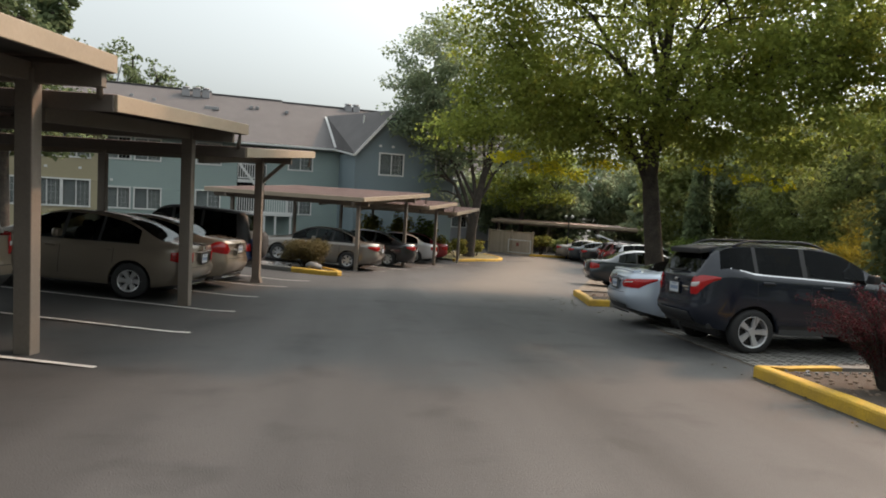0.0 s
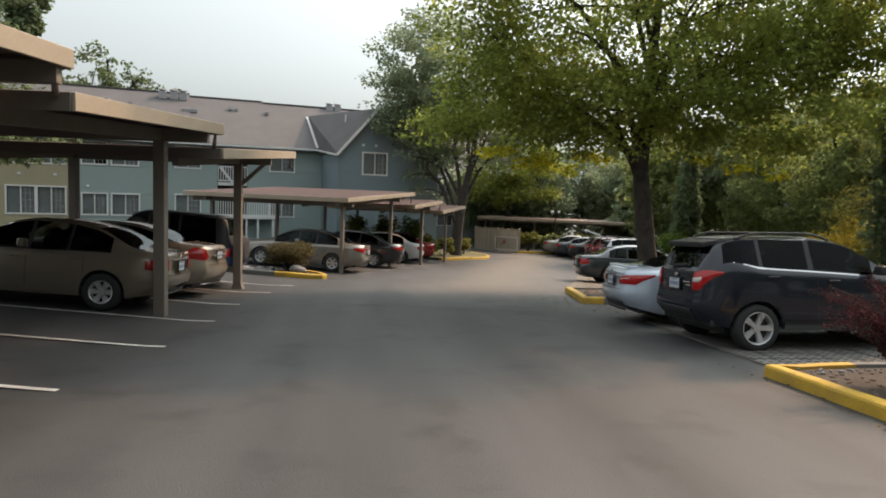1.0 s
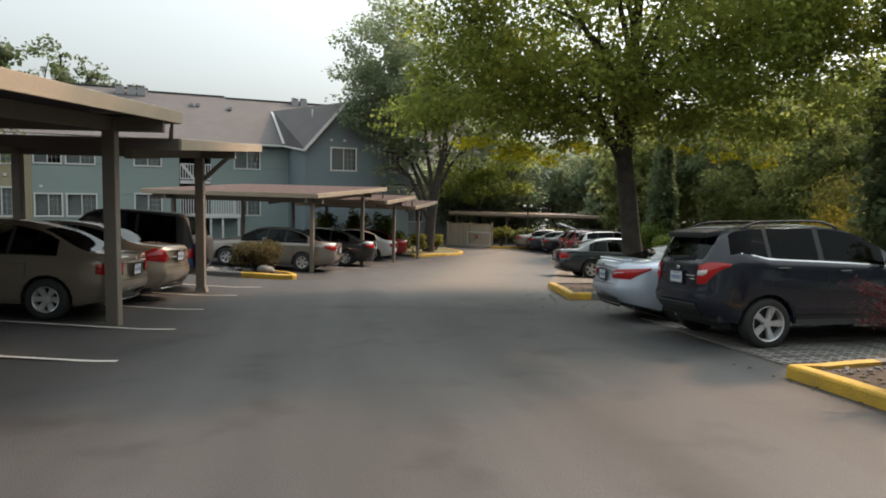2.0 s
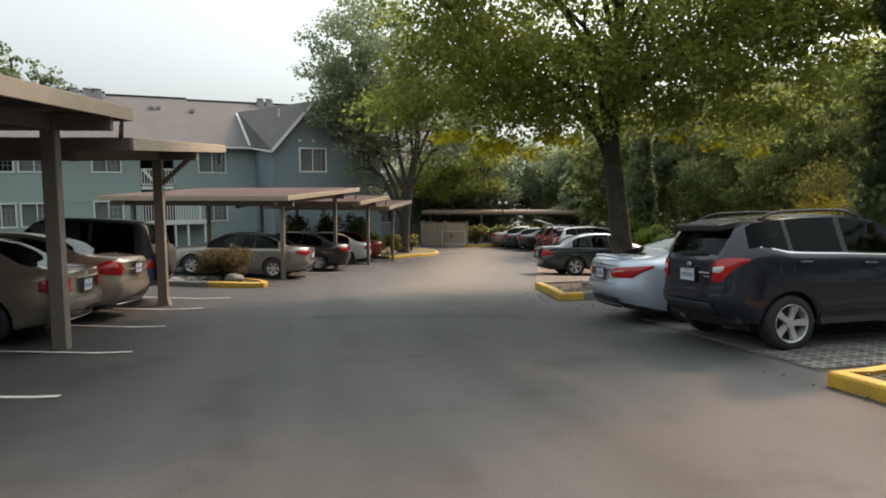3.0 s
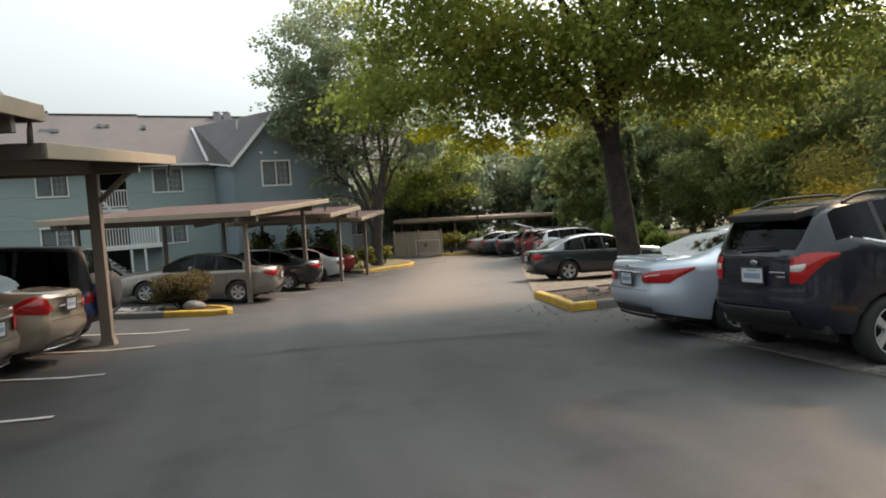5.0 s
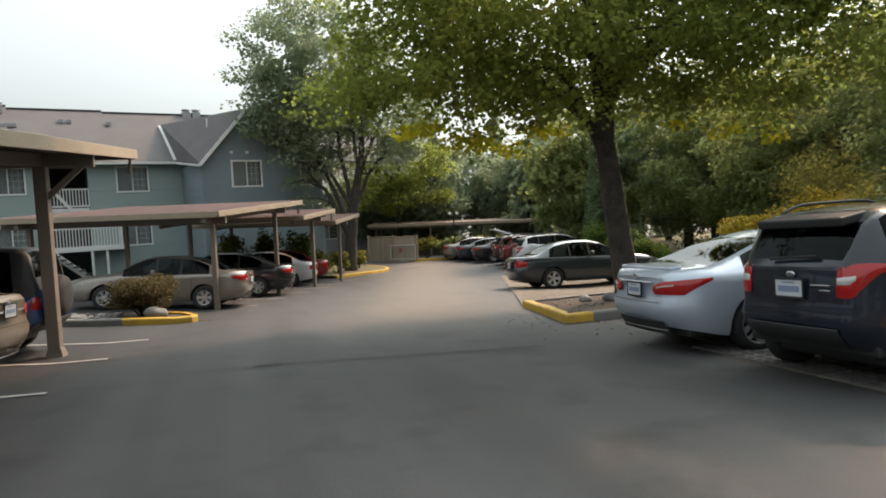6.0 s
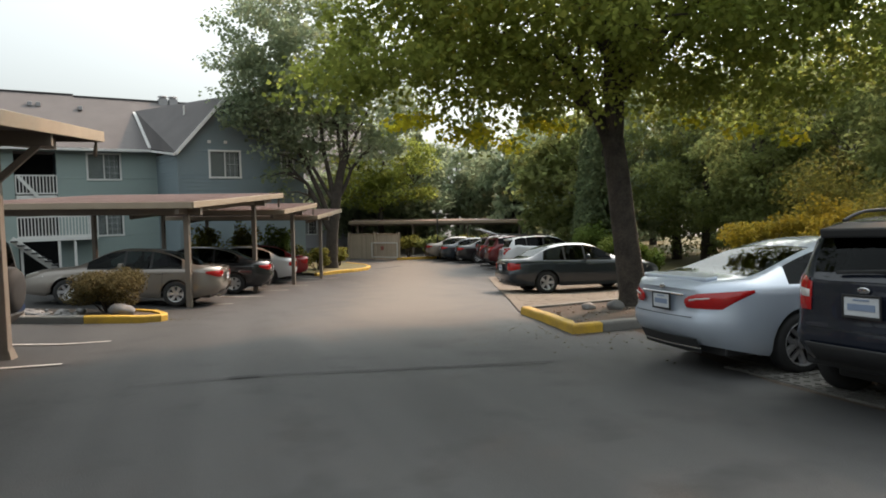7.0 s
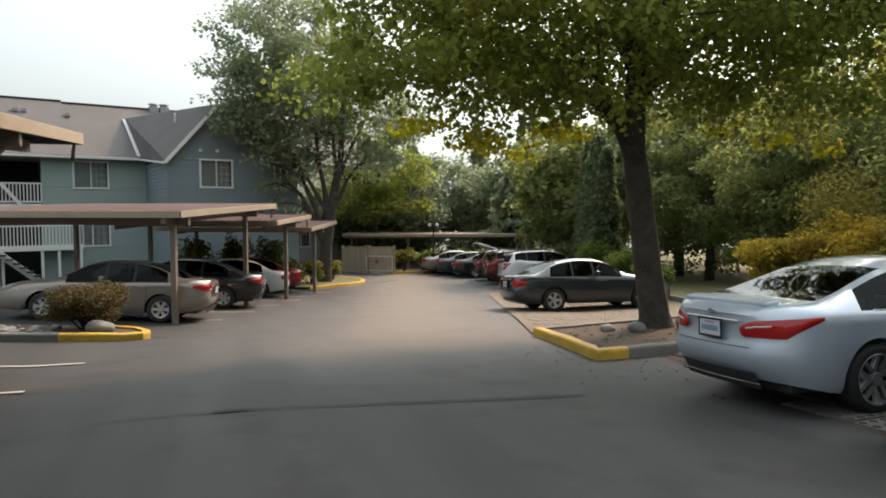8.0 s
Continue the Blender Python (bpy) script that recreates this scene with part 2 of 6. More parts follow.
M_ALLOY = mat("alloy_rim", (0.58, 0.58, 0.59), 0.32, 0.5, color2=(0.48, 0.48, 0.49), scale=4)
M_ALLOYDARK = mat("dark_machined_rim", (0.36, 0.36, 0.37), 0.35, 0.6, color2=(0.26, 0.26, 0.27), scale=6)
M_BLACKPL = mat("black_plastic", (0.02, 0.02, 0.021), 0.55)
M_INTERIOR = mat("car_interior", (0.05, 0.047, 0.044), 0.85)
M_CHROME = mat("chrome", (0.75, 0.75, 0.76), 0.12, 1.0, color2=(0.7, 0.7, 0.71))
M_RED = mat("red_lamp_lens", (0.42, 0.012, 0.012), 0.12, color2=(0.30, 0.008, 0.01), scale=20, fine=90, coat=0.25)
M_CLEAR = mat("clear_lamp_lens", (0.62, 0.60, 0.58), 0.1, color2=(0.45, 0.42, 0.4), scale=25, fine=90, coat=1.0)
M_PLATE = mat("plate_white", (0.62, 0.64, 0.66), 0.5)
M_PLATEBAR = mat("plate_blue_bars", (0.24, 0.30, 0.42), 0.5)
M_WOODFENCE = mat("tan_board_fence", (0.50, 0.43, 0.34), 0.8, color2=(0.41, 0.35, 0.275), scale=2, fine=22, per_object=0.1)


def paint(name, color, metal=0.6, rough=0.32):
    return mat(name, color, rough, metal, color2=tuple(v * 0.88 for v in color), scale=1.2, fine=160, coat=1.0, spread=0.6)


M_NAVY = mat("dark_blue_grey_car_paint", (0.012, 0.015, 0.025), 0.25, 0.0, color2=(0.009, 0.012, 0.021), scale=1.2, fine=160, coat=0.5, spec=0.4)
M_SILVER = paint("pale_silver_blue_car_paint", (0.52, 0.58, 0.67), 0.35)
M_CHAMP = paint("dusty_champagne_car_paint", (0.24, 0.20, 0.155), 0.45, 0.38)
M_GOLD = paint("gold_beige_car_paint", (0.31, 0.255, 0.195), 0.45, 0.38)
M_JEEPBLUE = paint("blue_car_paint", (0.025, 0.06, 0.17), 0.3)
M_TAUPESILVER = paint("warm_silver_car_paint", (0.27, 0.24, 0.21), 0.5, 0.35)
M_BLACKCAR = paint("black_car_paint", (0.018, 0.018, 0.02), 0.3)
M_GREYCAR = paint("charcoal_car_paint", (0.028, 0.038, 0.050), 0.3, 0.28)
M_REDCAR = paint("red_car_paint", (0.25, 0.012, 0.015), 0.3)
M_WHITECAR = paint("white_car_paint", (0.62, 0.63, 0.65), 0.1)

L_MAPLE = leaf_mat("maple_leaves", (0.142, 0.180, 0.042), (0.350, 0.395, 0.090), 0.7)
# low maple leaves with the sun's backlight put into a yellow colour
L_MAPLELIT = leaf_mat("backlit_maple_leaves", (0.30, 0.33, 0.03), (0.62, 0.57, 0.045), 0.7)
L_DARK = leaf_mat("dark_leaves", (0.148, 0.185, 0.070), (0.295, 0.325, 0.122), 0.7)
# grey-green leaves paled, smoke haze put into the colour
L_HAZED = leaf_mat("hazed_grey_green_leaves", (0.205, 0.260, 0.165), (0.330, 0.375, 0.230), 0.65)
L_CONIFER = leaf_mat("conifer_needles", (0.090, 0.126, 0.065), (0.175, 0.210, 0.102), 0.6)
L_YELSHRUB = leaf_mat("golden_shrub_leaves", (0.17, 0.15, 0.025), (0.42, 0.32, 0.035), 0.45)
L_OLIVE = leaf_mat("olive_shrub_leaves", (0.11, 0.12, 0.03), (0.25, 0.23, 0.05), 0.45)
L_REDSHRUB = leaf_mat("barberry_leaves", (0.038, 0.011, 0.015), (0.12, 0.028, 0.034), 0.35)
L_BROWN = leaf_mat("brownish_shrub_leaves", (0.075, 0.065, 0.028), (0.17, 0.13, 0.055), 0.3)
L_GREEN = leaf_mat("bright_green_leaves", (0.06, 0.10, 0.02), (0.15, 0.20, 0.04), 0.4)


# ---- mesh helpers ----
def mesh_ob(name, verts, faces, material, parent=None, label="", smooth=False):
    me = bpy.data.meshes.new(name)
    me.from_pydata([tuple(v) for v in verts], [], faces)
    me.materials.append(material)
    if smooth:
        for p in me.polygons:
            p.use_smooth = True
    me.update()
    ob = new(name, me)
    ob.parent = parent
    if label:
        ob["label"] = label
    return ob


def part(name, bm, material, parent=None, label="", smooth=False):
    me = bpy.data.meshes.new(name)
    bm.normal_update()
    bm.to_mesh(me)
    bm.free()
    me.materials.append(material)
    if smooth:
        for p in me.polygons:
            p.use_smooth = True
    ob = new(name, me)
    ob.parent = parent
    if label:
        ob["label"] = label
    return ob


def thing(name, m, label, category, group=""):
    e = new(name)
    e.empty_display_size = 0.2
    e.matrix_world = m
    return tagged(e, label, category, group)


def add_box(bm, cx, cy, cz, sx, sy, sz, bevel=0.0, rot=None):
    """A box by its centre and sizes, with bevelled edges, into bm."""
    m = Matrix.Translation((cx, cy, cz)) @ (rot or Matrix()) @ Matrix.Diagonal((sx, sy, sz, 1))
    r = bmesh.ops.create_cube(bm, size=1, matrix=m)
    if bevel:
        es = list({e for v in r["verts"] for e in v.link_edges})
        bmesh.ops.bevel(bm, geom=es, offset=bevel, segments=2, profile=0.5, affect="EDGES", clamp_overlap=True)


def box(name, c, s, material, parent=None, label="", bevel=0.01, rot=None):
    bm = bmesh.new()
    add_box(bm, *c, *s, bevel, rot)
    return part(name, bm, material, parent, label)


def beam_between(name, a, b, w, h, material, parent=None, label="", bevel=0.008):
    """A squared bar from a to b."""
    a, b = Vector(a), Vector(b)
    q = (b - a).to_track_quat("X", "Z").to_matrix().to_4x4()
    bm = bmesh.new()
    add_box(bm, *((a + b) / 2), (b - a).length, w, h, bevel, q)
    return part(name, bm, material, parent, label)


def tube(verts, faces, pts, radii, sides=8):
    """Adds a tapered tube along pts to lists of vertices and faces."""
    base = len(verts)
    pts = [Vector(p) for p in pts]
    for k, (p, r) in enumerate(zip(pts, radii)):
        d = (pts[min(k + 1, len(pts) - 1)] - pts[max(k - 1, 0)]).normalized()
        a = d.orthogonal().normalized() if abs(d.z) < 0.95 else Vector((1, 0, 0))
        a = (a - d * a.dot(d)).normalized()
        b = d.cross(a)
        for s in range(sides):
            t = 2 * math.pi * s / sides
            verts.append(p + (a * math.cos(t) + b * math.sin(t)) * r)
    for k in range(len(pts) - 1):
        for s in range(sides):
            s2 = (s + 1) % sides
            faces.append((base + k * sides + s, base + k * sides + s2, base + (k + 1) * sides + s2, base + (k + 1) * sides + s))
    faces.append(tuple(base + (len(pts) - 1) * sides + s for s in range(sides)))


# ---- the lie of the land ----
FALL = ((-210, 6.3), (-63, 3.15), (0, 0.21), (6.3, -0.08), (11.5, -0.35), (15.7, -0.53), (21, -0.86), (27.3, -1.23), (34.6, -1.68), (40, -1.89), (52.5, -2.26), (73, -2.5), (3000, -2.5))


def edge_x(y):
    """Where the left stalls begin to rise from the lane."""
    return -2.4 if y < 17 else -2.4 + (y - 17) * 0.40


def gz(x, y):
    base = float(np.interp(y, [a for a, _ in FALL], [b for _, b in FALL]))
    rise = 0.06 * min(max(edge_x(y) - x, 0.0), 7.0) if y < 42 else 0.0
    dip = 0.15 * min(max((x - 7) / 3, 0), 1) * min(max((y - 18) / 4, 0), 1) * min(max((50 - y) / 4, 0), 1)
    return base + rise - dip


def on(x, y, dz=0.0):
    return Vector((x, y, gz(x, y) + dz))


def build_ground():
    xs = sorted({*np.arange(-24, 40.1, 1.0), *np.linspace(-700, -24, 14), *np.linspace(40, 700, 14)})
    ys = sorted({*np.arange(-12, 62.1, 1.0), *np.linspace(-200, -12, 8), *np.linspace(62, 900, 14)})
    verts = [(x, y, gz(x, y)) for y in ys for x in xs]
    n = len(xs)
    faces = [(j * n + i, j * n + i + 1, (j + 1) * n + i + 1, (j + 1) * n + i) for j in range(len(ys) - 1) for i in range(n - 1)]
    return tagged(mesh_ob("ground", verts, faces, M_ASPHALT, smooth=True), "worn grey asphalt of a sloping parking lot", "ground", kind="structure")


build_ground()


def patch(name, poly, material, dz, label, category, kind="structure", step=1.0):
    """A flat piece of ground that follows the slope: a polygon cut up so that it hugs the land."""
    bm = bmesh.new()
    bm.faces.new([bm.verts.new((x, y, 0)) for x, y in poly])
    lo = [min(p[i] for p in poly) for i in (0, 1)]
    hi = [max(p[i] for p in poly) for i in (0, 1)]
    for i, normal in ((0, (1, 0, 0)), (1, (0, 1, 0))):
        for c in np.arange(lo[i] + step, hi[i], step):
            co = (c, 0, 0) if i == 0 else (0, c, 0)
            bmesh.ops.bisect_plane(bm, geom=bm.verts[:] + bm.edges[:] + bm.faces[:], plane_co=co, plane_no=normal)
    for v in bm.verts:
        v.co.z = gz(v.co.x, v.co.y) + dz
    return tagged(part(name, bm, material), label, category, kind=kind)


# ---- cars ----
def curve_at(pts, x):
    """Smooth height along a list of (x, value) knots."""
    xs, ys = [p[0] for p in pts], [p[1] for p in pts]
    if x <= xs[0]:
        return ys[0]
    if x >= xs[-1]:
        return ys[-1]
    i = next(k for k in range(len(xs) - 1) if xs[k] <= x <= xs[k + 1])
    h = xs[i + 1] - xs[i]
    t = (x - xs[i]) / h

    def slope(k):
        if k in (0, len(xs) - 1):
            return 0 if len(xs) < 2 else (ys[min(k + 1, len(xs) - 1)] - ys[max(k - 1, 0)]) / (xs[min(k + 1, len(xs) - 1)] - xs[max(k - 1, 0)])
        a, b = (ys[k] - ys[k - 1]) / (xs[k] - xs[k - 1]), (ys[k + 1] - ys[k]) / (xs[k + 1] - xs[k])
        return 0 if a * b <= 0 else 2 * a * b / (a + b)
    m0, m1 = slope(i) * h, slope(i + 1) * h
    return (2 * t**3 - 3 * t * t + 1) * ys[i] + (t**3 - 2 * t * t + t) * m0 + (-2 * t**3 + 3 * t * t) * ys[i + 1] + (t**3 - t * t) * m1


def build_wheel(car, x, y, r, rim_r, spokes, rim_mat, split):
    """wheel > tyre, rim: a lathed tyre and a dished rim with spokes; the outer face looks to the side of y."""
    side = 1 if y > 0 else -1
    hub = new("wheel")
    hub.parent = car
    hub.location = (x, y, r)
    hub.rotation_euler = (radians(90 * side) * -1, 0, 0)
    w = 0.105
    prof = [(rim_r - 0.012, -w), (rim_r + 0.03, -w - 0.006), (r - 0.03, -w), (r - 0.006, -w * 0.8), (r, -w * 0.3), (r, w * 0.3), (r - 0.006, w * 0.8), (r - 0.03, w), (rim_r + 0.03, w + 0.006), (rim_r - 0.012, w)]
    n, vs, fs = 28, [], []
    for k in range(n):
        a = 2 * math.pi * k / n
        vs += [(math.cos(a) * q, math.sin(a) * q, z) for q, z in prof]
    for k in range(n):
        for j in range(len(prof) - 1):
            a, b = k * len(prof), (k + 1) % n * len(prof)
            fs.append((a + j, b + j, b + j + 1, a + j + 1))
    mesh_ob("tyre", vs, fs, M_TYRE, hub, smooth=True)
    bm = bmesh.new()
    ring = [(rim_r, 0.10), (rim_r - 0.008, 0.108), (rim_r - 0.022, 0.10), (rim_r - 0.03, 0.05), (rim_r - 0.04, -0.06)]
    rows = [[bm.verts.new((math.cos(2 * math.pi * k / n) * q, math.sin(2 * math.pi * k / n) * q, z)) for q, z in ring] for k in range(n)]
    for k in range(n):
        for j in range(len(ring) - 1):
            bm.faces.new((rows[k][j], rows[(k + 1) % n][j], rows[(k + 1) % n][j + 1], rows[k][j + 1]))
    for k in range(spokes):
        a = 2 * math.pi * k / spokes
        for off in ((-0.16, 0.16) if split else (0.0,)):
            m = Matrix.Rotation(a, 4, "Z")
            wi, wo = (0.020, 0.022) if split else (0.027, 0.043)
            c0, c1 = off * 0.22 * rim_r / 0.22, off * rim_r * 1.2
            pts = [(0.05, c0 - wi, 0.075), (0.05, c0 + wi, 0.075), (rim_r - 0.018, c1 + wo, 0.095), (rim_r - 0.018, c1 - wo, 0.095)]
            top = [bm.verts.new(m @ Vector(p)) for p in pts]
            mid = [bm.verts.new(m @ Vector((p[0], p[1] * 1.25, p[2] - 0.035))) for p in pts]
            bm.faces.new(top)
            for q in range(4):
                bm.faces.new((top[q], mid[q], mid[(q + 1) % 4], top[(q + 1) % 4]))
    bmesh.ops.create_cone(bm, cap_ends=True, segments=16, radius1=0.075, radius2=0.06, depth=0.06, matrix=Matrix.Translation((0, 0, 0.06)))
    part("rim", bm, rim_mat, hub)
    bm = bmesh.new()
    bmesh.ops.create_cone(bm, cap_ends=True, segments=20, radius1=rim_r * 0.93, radius2=rim_r * 0.93, depth=0.02, matrix=Matrix.Translation((0, 0, 0.0)))
    part("brake_disc", bm, M_BLACKPL, hub)


RISE = (0, 0.08, 0.20, 0.34, 0.48, 0.60, 0.72, 0.84, 0.95, 1.0)
WIDE = (0.925, 0.965, 0.985, 0.997, 1.0, 1.0, 0.990, 0.984, 0.972, 0.935)
LOW = len(RISE)


def build_car(name, s, body_mat, label, m, group="parked cars"):
    """A car in its own frame: x ahead from the rear axle, y to its left, z up from the ground.
    s: half widths, heights along the car, window stretches and wheels."""
    car = thing(name, m, label, "car", group)
    x0, x1, wb, r = -s["ro"], s["wb"] + s["fo"], s["wb"], s["r"]
    hw = s["w"] / 2
    TW = s.get("tail_w", 0.60)
    arch = r + 0.055
    st = {x0, x1}
    st |= {x0 + d for d in (0.015, 0.04, 0.08, 0.13, 0.20, 0.29, 0.40)} | {x1 - d for d in (0.03, 0.08, 0.18, 0.32, 0.5)}
    for c in (0, wb):
        st |= {c + arch * math.sin(radians(a)) for a in range(-90, 91, 15)}
        st |= {c - arch - 0.004, c + arch + 0.004}
    for a, b, *_ in s["panes"]:
        st |= {a, b}
    for a, b in (s["rear_glass"], s["wind"]):
        st |= {a, b, (a + b) / 2}
    st |= set(np.arange(x0 + 0.3, x1 - 0.3, 0.16))
    keep = sorted(st)
    hard = {x0, x1} | {p for q in s["panes"] for p in q[:2]} | set(s["rear_glass"]) | set(s["wind"])
    xs = []
    for x in keep:
        if xs and x - xs[-1] < 0.012:
            if x in hard:
                xs[-1] = x
            continue
        xs.append(x)
    roofmax = max(z for _, z in s["top"])
    bl, sill0 = s["bump_line"], s["sill"][0][1]

    def tail_shape(z):
        """How far the tail's skin lies in (+) or out (-): bumper proud of the lid, tucked in below."""
        knots = [(sill0, 0.09), (sill0 + 0.08, 0.01), (bl - 0.14, -0.045), (bl - 0.01, -0.05), (bl + 0.035, -0.005), (bl + 0.2, 0.0), (3.0, s.get("rake", 0) * 2.4)]
        return float(np.interp(z, [a for a, _ in knots], [b for _, b in knots]))


    def section(x):
        cr = s.get("corner", 0.44)
        e = min(x - x0, cr) / cr
        f = min(x1 - x, 0.75) / 0.75
        plan = (TW + (1 - TW) * math.sqrt(max(0.0, 1 - (1 - e) ** 2)) * (0.9 + 0.1 * e)) * (0.66 + 0.34 * (1 - (1 - f) ** 2.6))
        zb, zt = curve_at(s["belt"], x), curve_at(s["top"], x)
        zs = curve_at(s["sill"], x)
        za = zs
        for c in (0, wb):
            if abs(x - c) < arch:
                za = max(za, r + math.sqrt(arch * arch - (x - c) ** 2))
        cab = max(0.0, min(1.0, (zt - zb) / (roofmax - zb + 1e-6)))
        wr = hw * plan * (0.93 - (0.93 - s["roof_w"]) * cab ** 0.8)
        low = zb - zs
        p = [(hw * plan * q, zs + low * f2) for q, f2 in zip(WIDE, RISE)]
        p = [(y, max(z, za) if k < LOW - 1 else z) for k, (y, z) in enumerate(p)]
        gap = max(zt - zb, 0.0)
        p += [(wr, zt - gap * 0.10 - 0.012), (wr * 0.88, zt - gap * 0.035 - 0.006), (wr * 0.5, zt - 0.002), (0.0, zt)]
        return p

    rows = [section(x) for x in xs]
    n = len(rows[0])
    verts, idx = [], {}
    for i, x in enumerate(xs):
        for j, (y, z) in enumerate(rows[i]):
            bow = s.get("bow", 0.05) * (1 - (y / hw) ** 2)   # ends bow outwards in plan
            k = (x - x0) / (x1 - x0)
            xx = x + (bow * max(0, (k - 0.85) / 0.15) * 1.6 if k > 0.85 else -bow * max(0, (0.12 - k) / 0.12))
            if k < 0.1:
                xx += tail_shape(z) * (0.1 - k) / 0.1
            idx[i, j, 1] = len(verts)
            verts.append((xx, y, z))
            if j == n - 1:
                idx[i, j, -1] = idx[i, j, 1]
            else:
                idx[i, j, -1] = len(verts)
                verts.append((xx, -y, z))
    body, panes, crown_faces = [], {}, []

    def hold(key, f):
        panes.setdefault(key, []).append(f)

    for i in range(len(xs) - 1):
        a, b = xs[i], xs[i + 1]
        mid = (a + b) / 2
        zmax = curve_at(s["top"], mid)
        for sd in (1, -1):
            for j in range(n - 1):
                f = (idx[i, j, sd], idx[i + 1, j, sd], idx[i + 1, j + 1, sd], idx[i, j + 1, sd])
                f = f[::-1] if sd > 0 else f
                if len(set(f)) < 4:
                    f = tuple(dict.fromkeys(f))
                key = None
                if j == LOW - 1:
                    for k, q in enumerate(s["panes"]):
                        if q[0] <= mid <= q[1]:
                            key = ("side_window", k, sd)
                            if k == 0 and a <= q[0] + 0.001:   # raked rear edge
                                lo_a, lo_b, hi_b, hi_a = idx[i, j, sd], idx[i + 1, j, sd], idx[i + 1, j + 1, sd], idx[i, j + 1, sd]
                                tris = ((lo_a, lo_b, hi_b), (lo_a, hi_b, hi_a))
                                tris = [t3[::-1] for t3 in tris] if sd > 0 else tris
                                hold(key, tris[0])
                                (crown_faces if s.get("top_mat") else body).append(tris[1])
                                key = "done"
                    if not key and s["panes"][0][0] < mid < s["panes"][-1][1]:
                        key = ("door_pillar", sum(mid > q[1] for q in s["panes"]), sd)
                if j > LOW:
                    if s["rear_glass"][0] <= mid <= s["rear_glass"][1]:
                        key = ("rear_window", 0, 0)
                    elif s["wind"][0] <= mid <= s["wind"][1]:
                        key = ("windscreen", 0, 0)
                if key == "done":
                    continue
                hold(key, f) if key else (crown_faces if j >= LOW - 1 and s.get("top_mat") and zmax > 1.2 else body).append(f)
    last = len(xs) - 1
    for i, flip in ((0, False), (last, True)):
        for j in range(n - 1):
            f = (idx[i, j, 1], idx[i, j + 1, 1], idx[i, j + 1, -1], idx[i, j, -1])
            f = tuple(dict.fromkeys(f))
            body.append(f if flip else f[::-1])
    floor = [idx[i, 0, 1] for i in range(len(xs))] + [idx[i, 0, -1] for i in reversed(range(len(xs)))]

    def sub(nm, faces, material, lab=""):
        used = sorted({v for f in faces for v in f})
        at = {v: k for k, v in enumerate(used)}
        ob = mesh_ob(nm, [verts[v] for v in used], [tuple(at[v] for v in f) for f in faces], material, car, lab, smooth=True)
        return ob

    shell = sub("body", body, body_mat)
    shell.data.set_sharp_from_angle(angle=radians(50))
    if crown_faces:
        sub("hard_top", crown_faces, s["top_mat"], "black hard top")
    for (nm, k, sd), fs in panes.items():
        tint = M_DARKGLASS if (nm == "side_window" and len(s["panes"][k]) > 2) or (nm == "rear_window" and s.get("privacy")) else M_BLACKPL if nm == "door_pillar" else M_CARGLASS
        sub(nm, fs, tint)
    # underside, dark arches and a plain cabin with seats
    bm = bmesh.new()
    add_box(bm, (x0 + x1) / 2, 0, s["sill"][len(s["sill"]) // 2][1] + 0.06, x1 - x0 - 0.3, s["w"] * 0.80, 0.10, 0.02)
    for c in (0, wb):
        add_box(bm, c, 0, r + 0.12, arch * 2.0, s["w"] * 0.66, 0.5, 0.03)
    part("underbody", bm, M_BLACKPL, car)
    bm = bmesh.new()
    zb = curve_at(s["belt"], wb * 0.45)
    for xx, lean in ((wb * 0.52, -14), (wb * 0.12, -18)):
        for yy in (-0.36, 0.36):
            add_box(bm, xx, yy, zb - 0.42, 0.5, 0.5, 0.16, 0.04)
            drop = 0.0 if lean == -14 else max(0.0, zb + 0.36 - curve_at(s["top"], xx - 0.42) + 0.05)   # rear seats stay under the sloping glass
            add_box(bm, xx - 0.28, yy, zb - 0.08 - drop, 0.13, 0.46, 0.62, 0.05, Matrix.Rotation(radians(lean), 4, "Y"))
            add_box(bm, xx - 0.36, yy, zb + 0.26 - drop, 0.09, 0.24, 0.17, 0.04, Matrix.Rotation(radians(lean), 4, "Y"))
    add_box(bm, s["wind"][0] + 0.15, 0, zb - 0.10, 0.42, s["w"] * 0.72, 0.2, 0.05)
    add_box(bm, wb * 0.42, 0, zb - 0.52, 2.3, s["w"] * 0.74, 0.08, 0.02)
    part("cabin", bm, M_INTERIOR, car, "dark car interior with seats")
    for wx in (0, wb):
        for wy in (hw - 0.115, -hw + 0.115):
            build_wheel(car, wx, wy, r, s["rim"], s["spokes"], s["rim_mat"], s.get("split", False))

    def flank_y(x, z):
        i = min(range(len(xs)), key=lambda k: abs(xs[k] - x))
        i = max(0, min(len(xs) - 2, i if xs[i] <= x else i - 1))
        t = (x - xs[i]) / (xs[i + 1] - xs[i])
        ys = []
        for row in (rows[i], rows[i + 1]):
            for (ya, za), (yb, zb_) in zip(row, row[1:]):
                if za <= z <= zb_ and zb_ > za:
                    ys.append(ya + (yb - ya) * (z - za) / (zb_ - za))
                    break
            else:
                ys.append(row[2][0])
        return ys[0] + (ys[1] - ys[0]) * max(0, min(1, t))

    def tail_x(y, z):
        bow = s.get("bow", 0.05) * (1 - (y / hw) ** 2)
        return x0 - bow + tail_shape(z)

    def plaque(nm, poly, material, parent=car, lab="", lift=0.008, thick=0.02):
        """A curved plate through 3D points given in order, thickened outwards."""
        c = sum((Vector(p) for p in poly), Vector()) / len(poly)
        nrm = Vector((0, 0, 0))
